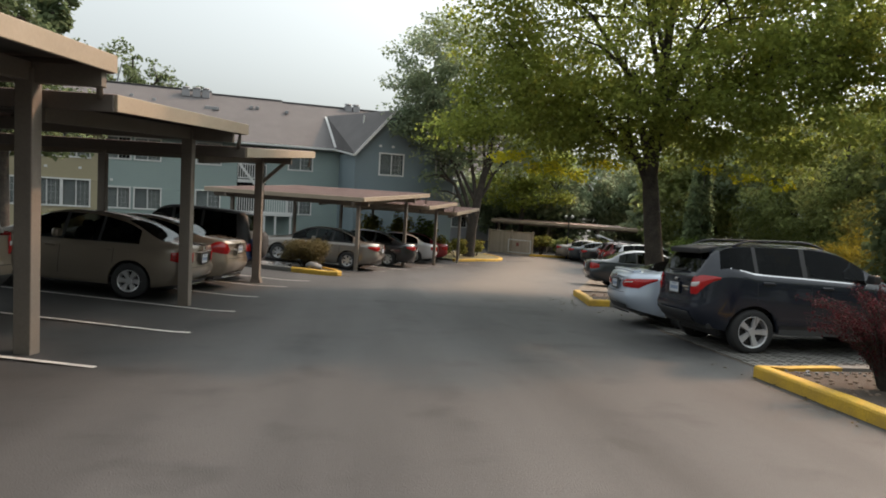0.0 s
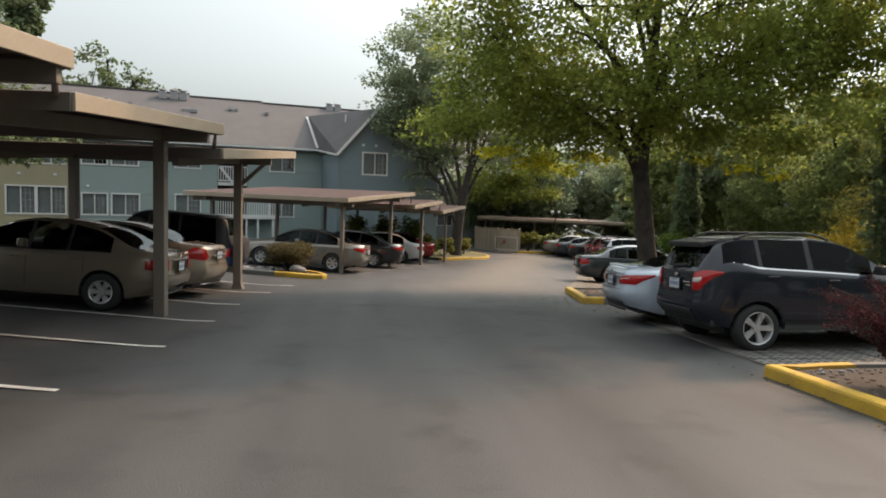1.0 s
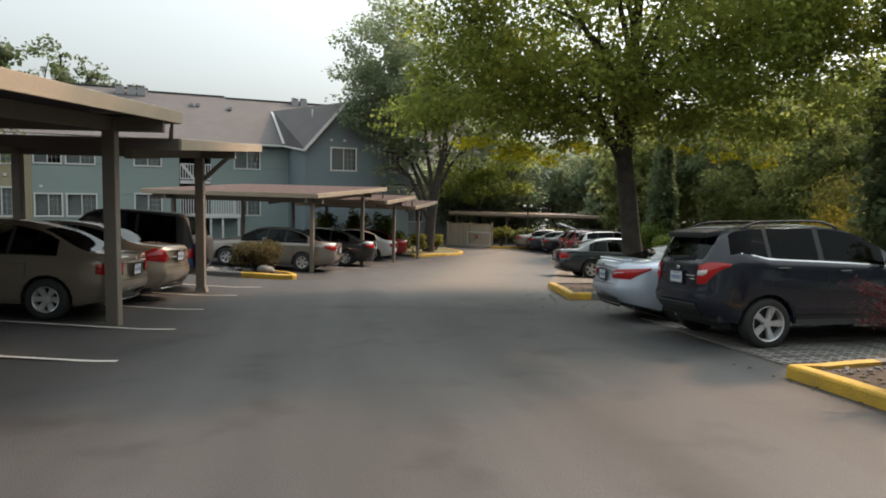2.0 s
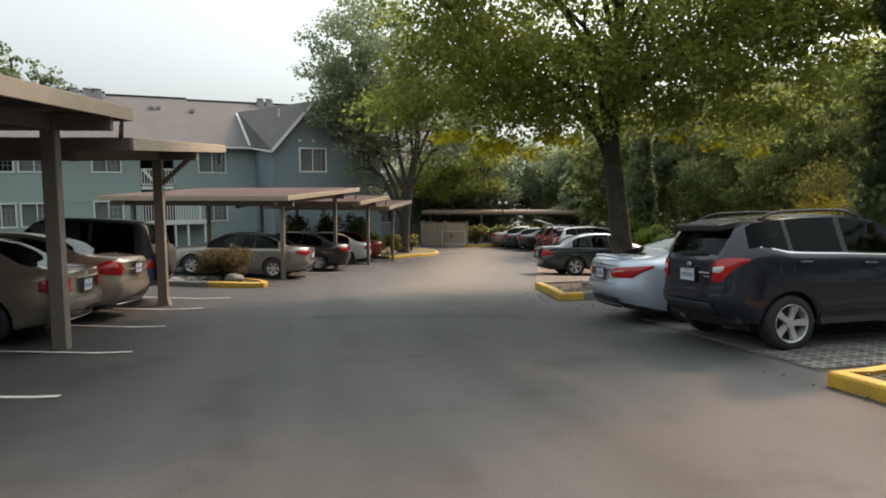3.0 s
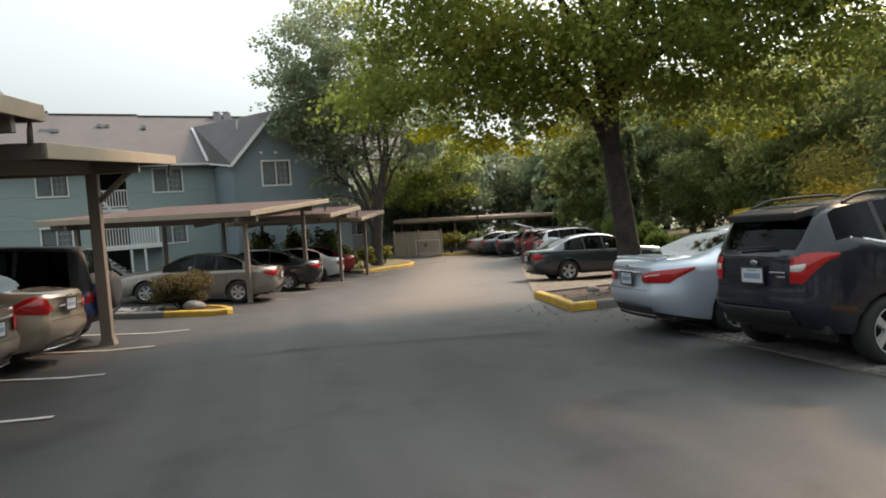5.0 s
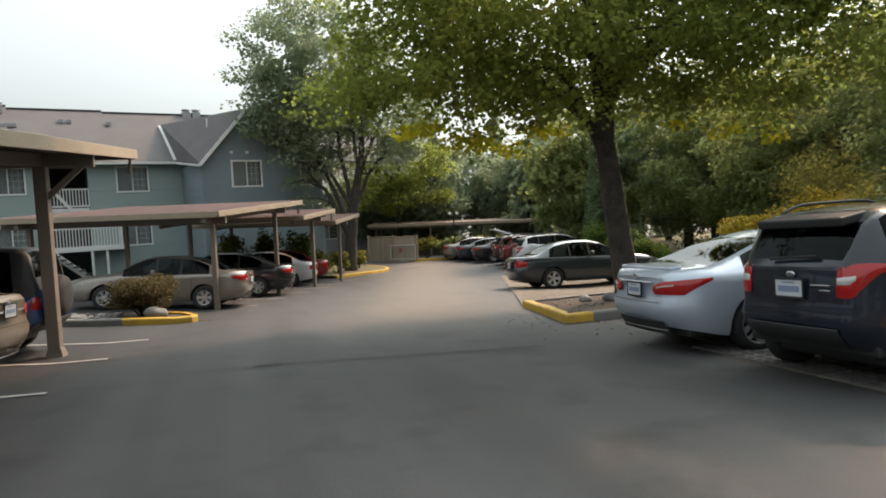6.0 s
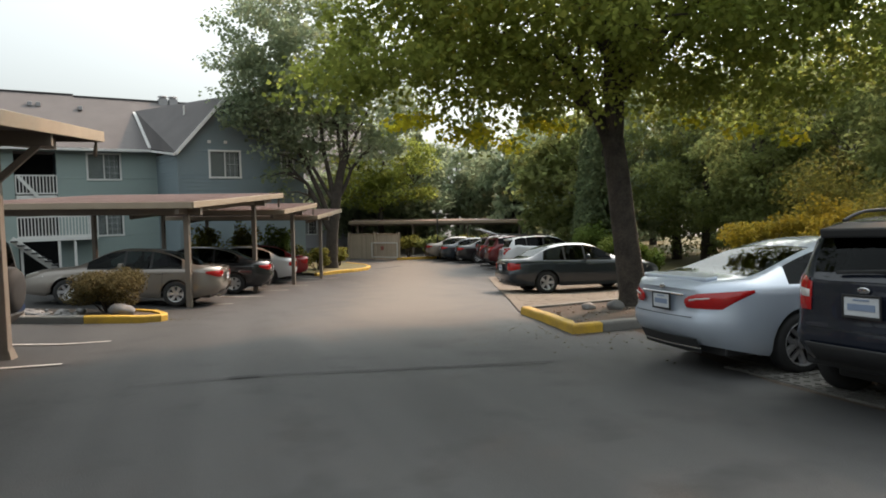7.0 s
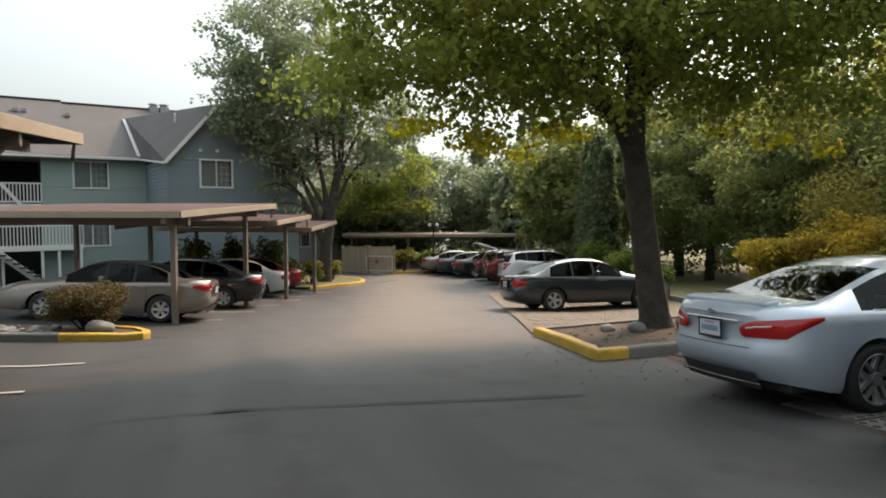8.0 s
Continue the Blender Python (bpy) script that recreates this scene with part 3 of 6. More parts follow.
        for a, b in zip(poly, poly[1:] + poly[:1]):
            nrm += (Vector(a) - c).cross(Vector(b) - c)
        nrm.normalize()
        out = Vector((c.x - wb / 2, c.y, 0))
        if nrm.dot(out) < 0:
            nrm, poly = -nrm, poly[::-1]
        bm = bmesh.new()
        lo = [bm.verts.new(Vector(p) - nrm * thick) for p in poly]
        hi = [bm.verts.new(Vector(p) + nrm * lift) for p in poly]
        inn = [bm.verts.new(c + (Vector(p) - c) * 0.93 + nrm * (lift + 0.006)) for p in poly]
        q = len(poly)
        for k in range(q):
            bm.faces.new((lo[k], lo[(k + 1) % q], hi[(k + 1) % q], hi[k]))
            bm.faces.new((hi[k], hi[(k + 1) % q], inn[(k + 1) % q], inn[k]))
        bm.faces.new(inn)
        return part(nm, bm, material, parent, lab)

    # tail lamps wrap from the tail round the corner onto the flank
    def wrapped(nm, sd, lo, hi, q0, q1, material, lab, lift):
        """A skin over the corner: columns run from the tail (q = 0) to the flank (q = 1) between the curves lo and hi."""
        lamp = s["lamp"]
        ti, to, wrap = lamp["in"], hw * TW, lamp["wrap"]
        tail_n, cols = 5, []
        for k in range(19):
            q = q0 + (q1 - q0) * k / 18
            za, zc = curve_at(lo, q), curve_at(hi, q)
            col = []
            for r_ in range(5):
                z = za + (zc - za) * r_ / 4
                if q < lamp.get("split", 0.4):
                    y = ti + (to - ti) * q / lamp.get("split", 0.4)
                    x, nx, ny = tail_x(y, z), -1.0, 0.15
                else:
                    g_ = (q - lamp.get("split", 0.4)) / (1 - lamp.get("split", 0.4))
                    x = x0 + wrap * g_ * g_
                    y = flank_y(x, z)
                    kk = (x - x0) / (x1 - x0)
                    nx, ny = -(1 - g_), 0.25 + 0.75 * g_
                    x += tail_shape(z) * max(0, (0.1 - kk) / 0.1) - s.get("bow", 0.05) * (1 - (y / hw) ** 2) * max(0, (0.12 - kk) / 0.12)
                edge = 0.25 if k in (0, 18) or r_ in (0, 4) else 1.0
                col.append((x + nx * lift * edge, sd * (y + ny * lift * edge), z))
            cols.append(col)
        vs = [p for c in cols for p in c]
        fs = [(k * 5 + r_, k * 5 + r_ + 1, k * 5 + r_ + 6, k * 5 + r_ + 5) for k in range(18) for r_ in range(4)]
        mesh_ob(nm, vs, fs, material, car, lab, smooth=True)

    for sd in (1, -1):
        lamp = s["lamp"]
        wrapped("tail_lamp", sd, lamp["lo"], lamp["hi"], 0.0, 1.0, M_RED, "red tail lamp", 0.016)
        if lamp.get("clear"):
            wrapped("reverse_lamp", sd, lamp["clear"][0], lamp["clear"][1], *lamp["clear"][2], M_CLEAR, "clear reversing lamp", 0.022)
        # headlamps
        hz = s["head_z"]
        hx = x1 - 0.35
        plaque("headlamp", [(x1 - 0.12, sd * flank_y(x1 - 0.12, hz - 0.07), hz - 0.07), (hx - 0.1, sd * flank_y(hx - 0.1, hz), hz), (hx, sd * flank_y(hx, hz + 0.07), hz + 0.07), (x1 - 0.12, sd * flank_y(x1 - 0.12, hz + 0.04), hz + 0.04)], M_CLEAR)
        # mirrors, handles, seams
        mx = s["wind"][0] - 0.30 if "mirror_x" not in s else s["mirror_x"]
        bm = bmesh.new()
        add_box(bm, mx, sd * (hw + 0.09), curve_at(s["belt"], mx) + 0.10, 0.12, 0.19, 0.14, 0.04)
        add_box(bm, mx + 0.01, sd * (hw - 0.01), curve_at(s["belt"], mx) + 0.06, 0.06, 0.10, 0.06, 0.015)
        part("wing_mirror", bm, body_mat if not s.get("dark_mirror") else M_BLACKPL, car)
        for hx2 in s["handles"]:
            hz2 = curve_at(s["belt"], hx2) - 0.115
            box("door_handle", (hx2, sd * (flank_y(hx2, hz2) + 0.014), hz2), (0.19, 0.026, 0.036), s.get("handle_mat", body_mat), car, bevel=0.011)
        for sx in s["seams"]:
            za, zb2 = curve_at(s["sill"], sx) + 0.12, curve_at(s["belt"], sx) - 0.01
            vs, fs = [], []
            for k in range(7):
                z = za + (zb2 - za) * k / 6
                y = flank_y(sx, z) + 0.0015
                vs += [(sx - 0.004, sd * y, z), (sx + 0.004, sd * y, z)]
            fs = [(2 * k, 2 * k + 1, 2 * k + 3, 2 * k + 2) for k in range(6)]
            mesh_ob("door_seam", vs, fs, M_BLACKPL, car)
        # sill strip and window trim
        vs, fs = [], []
        px = [a for a in np.linspace(s["panes"][0][0] + 0.14, s["panes"][-1][1], 14)]
        for x in px:
            z = curve_at(s["belt"], x)
            y = flank_y(x, z - 0.004)
            vs += [(x, sd * (y + 0.004), z - 0.012), (x, sd * (y - 0.006), z + 0.012)]
        fs = [(2 * k, 2 * k + 1, 2 * k + 3, 2 * k + 2) for k in range(len(px) - 1)]
        mesh_ob("window_trim", vs, fs, M_CHROME if s.get("chrome") else M_BLACKPL, car)
        if s.get("cladding"):
            vs, fs = [], []
            px = np.linspace(arch + 0.02, wb - arch - 0.02, 8)
            for x in px:
                for z in (curve_at(s["sill"], x) - 0.01, curve_at(s["sill"], x) + 0.07, curve_at(s["sill"], x) + 0.13):
                    vs.append((x, sd * (flank_y(x, z) + 0.012), z))
            for k in range(len(px) - 1):
                for q in range(2):
                    fs.append((3 * k + q, 3 * k + 3 + q, 3 * k + 4 + q, 3 * k + 1 + q))
            mesh_ob("sill_cladding", vs, fs, M_BLACKPL, car)
    # number plate, painted over with bars
    pz = s["plate_z"]
    px = tail_x(0, pz) - 0.012
    plate = box("number_plate", (px, s.get("plate_y", 0), pz), (0.012, 0.31, 0.155), M_PLATE, car, "white number plate", bevel=0.004)
    bars = bmesh.new()
    add_box(bars, px - 0.008, s.get("plate_y", 0), pz - 0.005, 0.004, 0.24, 0.055)
    add_box(bars, px - 0.008, s.get("plate_y", 0), pz + 0.055, 0.004, 0.14, 0.014)
    part("plate_bars", bars, M_PLATEBAR, plate)
    fr = bmesh.new()
    for dy, dz, sy, sz in ((0, 0.088, 0.34, 0.02), (0, -0.088, 0.34, 0.02), (0.163, 0, 0.015, 0.19), (-0.163, 0, 0.015, 0.19)):
        add_box(fr, px - 0.004, s.get("plate_y", 0) + dy, pz + dz, 0.016, sy, sz, 0.003)
    part("plate_frame", fr, M_BLACKPL, plate)
    # bumper's lower valance, and the seam above the bumper
    bz = s["bump"]
    vs, fs = [], []
    ysn = np.linspace(-hw * TW * 0.97, hw * TW * 0.97, 13)
    for y in ysn:
        for z, o in ((bz[0], 0.004), (bz[0] + 0.03, 0.014), (bz[1], 0.014), (bz[1] + 0.01, 0.004)):
            vs.append((tail_x(y, z) - o + 0.0, y, z))
    for k in range(len(ysn) - 1):
        for q in range(3):
            fs.append((4 * k + q, 4 * k + q + 1, 4 * k + q + 5, 4 * k + q + 4))
    mesh_ob("rear_valance", vs, fs, M_BLACKPL, car, smooth=True)
    z = s["bump_line"]
    vs, fs = [], []
    for y in ysn:
        vs += [(tail_x(y, z) - 0.003 + 0.0, y, z), (tail_x(y, z) - 0.003 + 0.0, y, z + 0.008)]
    fs = [(2 * k, 2 * k + 1, 2 * k + 3, 2 * k + 2) for k in range(len(ysn) - 1)]
    mesh_ob("bumper_seam", vs, fs, M_BLACKPL, car)
    bm = bmesh.new()
    bmesh.ops.create_uvsphere(bm, u_segments=16, v_segments=8, radius=0.5, matrix=Matrix.Translation((tail_x(0, s["badge_z"]) - 0.004, 0, s["badge_z"])) @ Matrix.Diagonal((0.014, 0.11, 0.06, 1)))
    part("badge", bm, M_CHROME, car)
    if s.get("rails"):
        for sd in (1, -1):
            vs, fs = [], []
            ra, rb = s["rails"]
            pts = []
            for k in range(12):
                x = ra + (rb - ra) * k / 11
                up = 0.055 * min(1, min(k, 11 - k) / 1.5)
                pts.append((x, sd * hw * s["roof_w"] * 0.93, curve_at(s["top"], x) - 0.02 + up))
            tube(vs, fs, pts, [0.018] * 12, 6)
            mesh_ob("roof_rail", vs, fs, M_BLACKPL, car, smooth=True)
    if s.get("spoiler"):
        sx, sz, sl = s["spoiler"]
        bm = bmesh.new()
        add_box(bm, sx, 0, sz, sl, s["w"] * s.get("spoiler_w", 0.66), s.get("spoiler_h", 0.045), 0.018, Matrix.Rotation(radians(s.get("spoiler_tilt", -6)), 4, "Y"))
        part("spoiler", bm, body_mat if not s.get("dark_spoiler") else M_BLACKPL, car)
    if s.get("trim_z"):
        box("chrome_strip", (tail_x(0.2, s["trim_z"]) - 0.006, 0, s["trim_z"]), (0.03, 0.78, 0.028), M_CHROME, car, "chrome strip over the plate", bevel=0.008)
        vs, fs = [], []
        tube(vs, fs, [(tail_x(y, 0.30) - 0.016, y, 0.30) for y in ysn], [0.012] * len(ysn), 6)
        mesh_ob("valance_strip", vs, fs, M_CHROME, car, smooth=True)
    if s.get("spare"):
        vs, fs = [], []
        ringp = [(0.0, 0.0), (0.20, 0.0), (0.30, 0.02), (0.345, 0.07), (0.345, 0.17), (0.30, 0.21), (0.0, 0.21)]
        for k in range(24):
            a = 2 * math.pi * k / 24
            vs += [(x0 - 0.27 + q, 0.08 + math.cos(a) * rr, 0.98 + math.sin(a) * rr) for rr, q in ringp]
        for k in range(24):
            for j in range(6):
                fs.append((k * 7 + j, (k + 1) % 24 * 7 + j, (k + 1) % 24 * 7 + j + 1, k * 7 + j + 1))
        mesh_ob("spare_wheel", vs, fs, M_TYRE, car, "black covered spare wheel", smooth=True)
    if s.get("letters"):
        ly, lz = s["letters"]
        bm = bmesh.new()
        add_box(bm, tail_x(ly, lz) - 0.004, ly, lz, 0.008, 0.21, 0.018, 0.003)
        add_box(bm, tail_x(ly, lz) - 0.004, ly - 0.05, lz - 0.045, 0.008, 0.11, 0.016, 0.003)
        part("badge_bars", bm, M_CHROME, car)
    if s.get("wiper"):
        wx, wz = s["wiper"]
        beam_between("rear_wiper", (wx - 0.02, 0.25, wz), (wx - 0.01, -0.28, wz + 0.03), 0.025, 0.03, M_BLACKPL, car)
    return car


def car_pose(contact, heading, side, wb, track):
    """The pose of a car from where its rear tyre on that side (+1 left, -1 right, 0 the axle) stands, and its heading in degrees from +x."""
    h = radians(heading)
    left = Vector((-math.sin(h), math.cos(h)))
    ahead = Vector((math.cos(h), math.sin(h)))
    o = Vector(contact) - left * side * track / 2
    f = o + ahead * wb
    zr, zf = gz(*o), gz(*f)
    zl, zr2 = gz(*(o + left)), gz(*(o - left))
    pitch = -math.degrees(math.atan2(zf - zr, wb))
    roll = math.degrees(math.atan2(zl - zr2, 2))
    return Matrix.Translation((o.x, o.y, zr + 0.004)) @ Matrix.Rotation(h, 4, "Z") @ Matrix.Rotation(radians(pitch), 4, "Y") @ Matrix.Rotation(radians(roll), 4, "X")


SUV = dict(w=1.80, tail_w=0.60, corner=0.62, wb=2.64, ro=0.79, fo=0.97, r=0.345, rim=0.245, spokes=5, rim_mat=M_ALLOY, roof_w=0.74,
           belt=[(-0.79, 1.10), (-0.64, 1.20), (-0.42, 1.29), (0.05, 1.215), (0.85, 1.18), (1.8, 1.13), (2.2, 1.09), (3.0, 0.98), (3.45, 0.86), (3.61, 0.74)],
           top=[(-0.79, 1.13), (-0.765, 1.18), (-0.57, 1.53), (-0.36, 1.64), (0.2, 1.69), (0.8, 1.70), (1.2, 1.67), (1.5, 1.60), (2.35, 1.14), (3.0, 1.04), (3.48, 0.90), (3.61, 0.76)],
           sill=[(-0.79, 0.42), (-0.6, 0.37), (-0.3, 0.33), (2.9, 0.33), (3.61, 0.34)],
           panes=[(-0.52, 0.01, 1), (0.07, 0.80, 1), (0.88, 1.86)], rear_glass=(-0.755, -0.56), wind=(1.5, 2.35), privacy=True,
           lamp=dict(lo=[(0, 0.865), (0.56, 0.865), (0.68, 0.94), (0.85, 1.06), (1, 1.12)], hi=[(0, 1.11), (0.35, 1.13), (0.8, 1.165), (1, 1.15)], clear=([(0, 0.965), (0.5, 0.965), (0.66, 1.03)], [(0, 1.055), (0.5, 1.065), (0.66, 1.075)], (0.08, 0.64)), wrap=0.27, **{"in": 0.49}), head_z=0.84, handles=(0.21, 1.18), seams=(0.04, 0.92, 1.92), chrome=True, cladding=True,
           letters=(-0.33, 0.965), plate_z=0.93, plate_y=0.0, bump=(0.42, 0.58), bump_line=0.72, badge_z=1.06, rails=(-0.25, 1.25), spoiler=(-0.55, 1.555, 0.34), spoiler_h=0.085, spoiler_w=0.54, spoiler_tilt=-9, dark_spoiler=True, wiper=(-0.79, 1.20), mirror_x=1.86, dark_mirror=True, rake=0.10, bow=0.05)
SEDAN_A = dict(w=1.83, wb=2.78, ro=1.0, fo=1.0, r=0.335, rim=0.248, spokes=5, split=True, rim_mat=M_ALLOYDARK, roof_w=0.66,
               belt=[(-1.0, 0.93), (-0.7, 0.985), (0.2, 0.97), (1.2, 0.93), (2.1, 0.91), (3.2, 0.80), (3.78, 0.62)],
               top=[(-1.0, 0.95), (-0.94, 1.035), (-0.55, 1.075), (0.42, 1.365), (0.95, 1.455), (1.3, 1.46), (1.62, 1.40), (2.45, 0.99), (3.2, 0.88), (3.7, 0.70), (3.78, 0.62)],
               sill=[(-1.0, 0.34), (-0.7, 0.28), (-0.3, 0.22), (3.1, 0.21), (3.78, 0.24)],
               panes=[(-0.14, 0.62), (0.68, 1.28), (1.34, 2.2)], rear_glass=(-0.52, 0.42), wind=(1.62, 2.45),
               lamp=dict(lo=[(0, 0.79), (0.10, 0.745), (0.72, 0.745), (0.80, 0.80), (1, 0.915)], hi=[(0, 0.825), (0.12, 0.865), (0.6, 0.915), (1, 0.945)], clear=([(0, 0.80), (0.3, 0.82), (0.62, 0.855)], [(0, 0.83), (0.3, 0.85), (0.62, 0.87)], (0.18, 0.62)), wrap=0.40, **{"in": 0.38}), head_z=0.70, handles=(0.45, 1.45), seams=(0.34, 1.30, 2.22), chrome=True,
               trim_z=0.885, plate_z=0.79, bump=(0.25, 0.40), bump_line=0.645, badge_z=0.955, spoiler=(-0.90, 1.058, 0.17), spoiler_w=0.64, spoiler_tilt=-5, rake=0.06, bow=0.12)
SEDAN_B = dict(SEDAN_A, w=1.82, ro=1.07, r=0.325, rim=0.21, split=False, rim_mat=M_ALLOY, spokes=6, spoiler=None,
               lamp=dict(lo=[(0, 0.78), (0.6, 0.78), (1, 0.86)], hi=[(0, 0.93), (0.5, 0.95), (1, 0.92)], clear=([(0, 0.80), (1, 0.80)], [(0, 0.835), (1, 0.835)], (0.05, 0.4)), wrap=0.26, **{"in": 0.36}), chrome=False,
               top=[(-1.07, 0.96), (-1.0, 1.04), (-0.52, 1.08), (0.30, 1.39), (0.85, 1.465), (1.3, 1.46), (1.65, 1.40), (2.5, 1.0), (3.2, 0.90), (3.7, 0.72), (3.78, 0.64)])
COMPACT = dict(SEDAN_B, tail_w=0.70, w=1.72, wb=2.61, ro=0.98, fo=0.92, r=0.305, rim=0.195, spokes=6, roof_w=0.68,
               belt=[(-0.98, 0.90), (-0.6, 0.95), (0.2, 0.94), (1.2, 0.91), (2.0, 0.90), (3.0, 0.80), (3.53, 0.62)],
               top=[(-0.98, 0.93), (-0.92, 0.99), (-0.50, 1.03), (0.22, 1.34), (0.8, 1.425), (1.2, 1.42), (1.5, 1.36), (2.25, 0.98), (3.0, 0.87), (3.45, 0.72), (3.53, 0.62)],
               sill=[(-0.98, 0.33), (-0.6, 0.27), (-0.3, 0.22), (2.9, 0.21), (3.53, 0.24)],
               panes=[(-0.10, 0.55), (0.60, 1.16), (1.22, 2.0)], rear_glass=(-0.47, 0.20), wind=(1.5, 2.25), handles=(0.42, 1.34), seams=(0.30, 1.19, 2.05),
               lamp=dict(lo=[(0, 0.70), (0.6, 0.68), (1, 0.72)], hi=[(0, 0.88), (0.5, 0.90), (1, 0.86)], wrap=0.22, **{"in": 0.50}), plate_z=0.76, bump=(0.30, 0.36), bump_line=0.62, badge_z=0.93, head_z=0.66, rake=0.05, bow=0.10)
BOXY = dict(SUV, letters=None, spare=True, w=1.72, tail_w=0.86, corner=0.44, top_mat=M_BLACKPL, wb=2.55, ro=0.85, fo=0.75, r=0.345, rim=0.20, rim_mat=M_BLACKPL, roof_w=0.80, spokes=6,
            belt=[(-0.85, 1.0), (-0.4, 1.03), (1.6, 1.0), (2.2, 0.98), (3.1, 0.92), (3.30, 0.80)],
            top=[(-0.85, 1.02), (-0.82, 1.22), (-0.70, 1.74), (-0.45, 1.80), (0.6, 1.82), (1.3, 1.79), (1.55, 1.70), (2.1, 1.06), (2.9, 1.0), (3.25, 0.9), (3.30, 0.8)],
            sill=[(-0.85, 0.5), (-0.3, 0.40), (2.8, 0.40), (3.30, 0.46)], panes=[(-0.55, 0.35, 1), (0.42, 1.1, 1), (1.18, 1.85)], rear_glass=(-0.80, -0.64), wind=(1.55, 2.1),
            rails=None, spoiler=None, wiper=None, handles=(0.55, 1.35), seams=(0.38, 1.14), lamp=dict(lo=[(0, 0.80), (1, 0.80)], hi=[(0, 1.0), (1, 1.0)], wrap=0.06, **{"in": 0.62}), mirror_x=1.8, chrome=False, rake=0.05)
HATCH = dict(SUV, letters=None, w=1.82, ro=0.95, rails=(-0.2, 1.2), dark_spoiler=False, r=0.345)


build_car("estate_suv", SUV, M_NAVY, "dark blue-grey compact SUV with roof rails parked on pavers", car_pose((6.14, 9.38), 1, 0, 2.64, 1.57))
build_car("silver_sedan", SEDAN_A, M_SILVER, "pale silver-blue sedan with wide red tail lamps", car_pose((6.36, 11.74), -4, 0, 2.78, 1.60))
build_car("charcoal_sedan", dict(COMPACT, r=0.32, rim=0.215, spokes=5), M_GREYCAR, "charcoal grey sedan parked beyond the tree island", car_pose((9.35, 22.2), -7, -1, 2.61, 1.49))
build_car("champagne_sedan", dict(COMPACT, ro=0.86), M_CHAMP, "dusty champagne compact sedan under the carport", car_pose((-3.93, 12.62), 176, 0, 2.61, 1.49) @ Matrix.Scale(1.07, 4))
GOLD = dict(COMPACT, lamp=dict(lo=[(0, 0.84), (0.5, 0.79), (1, 0.82)], hi=[(0, 0.88), (0.5, 0.99), (0.75, 1.04), (1, 0.92)], wrap=0.34, **{"in": 0.50}), plate_z=0.89, badge_z=1.01, bump_line=0.70,
            belt=[(-0.98, 0.99), (-0.6, 1.01), (0.2, 0.97), (1.2, 0.92), (2.0, 0.90), (3.0, 0.80), (3.53, 0.62)],
            top=[(-0.98, 1.01), (-0.93, 1.08), (-0.50, 1.11), (0.22, 1.36), (0.8, 1.43), (1.2, 1.42), (1.5, 1.36), (2.25, 0.98), (3.0, 0.87), (3.45, 0.72), (3.53, 0.62)])
build_car("gold_sedan", GOLD, M_GOLD, "gold-beige compact sedan with angular red tail lamps under the carport", car_pose((-3.76, 14.85), 172, 0, 2.61, 1.49) @ Matrix.Scale(1.05, 4))
build_car("boxy_suv", BOXY, M_JEEPBLUE, "blue boxy off-road vehicle with black top under the carport", car_pose((-3.52, 17.35), 173, 0, 2.55, 1.48))
build_car("warm_silver_sedan", dict(SEDAN_B, wb=2.68, ro=0.98, w=1.75), M_TAUPESILVER, "warm silver sedan under the low carport", car_pose((-0.25, 24.75), 166, 0, 2.68, 1.52))


# ---- carports ----
def local_frame(x, y, z, degrees_from_y):
    """A frame whose x runs along the stalls' row (degrees to the right of +y), y away from the lane, z up."""
    a = radians(degrees_from_y)
    u = Vector((math.sin(a), math.cos(a), 0))
    v = Vector((-math.cos(a), math.sin(a), 0))
    return Matrix(((u.x, v.x, 0, x), (u.y, v.y, 0, y), (0, 0, 1, z), (0, 0, 0, 1)))


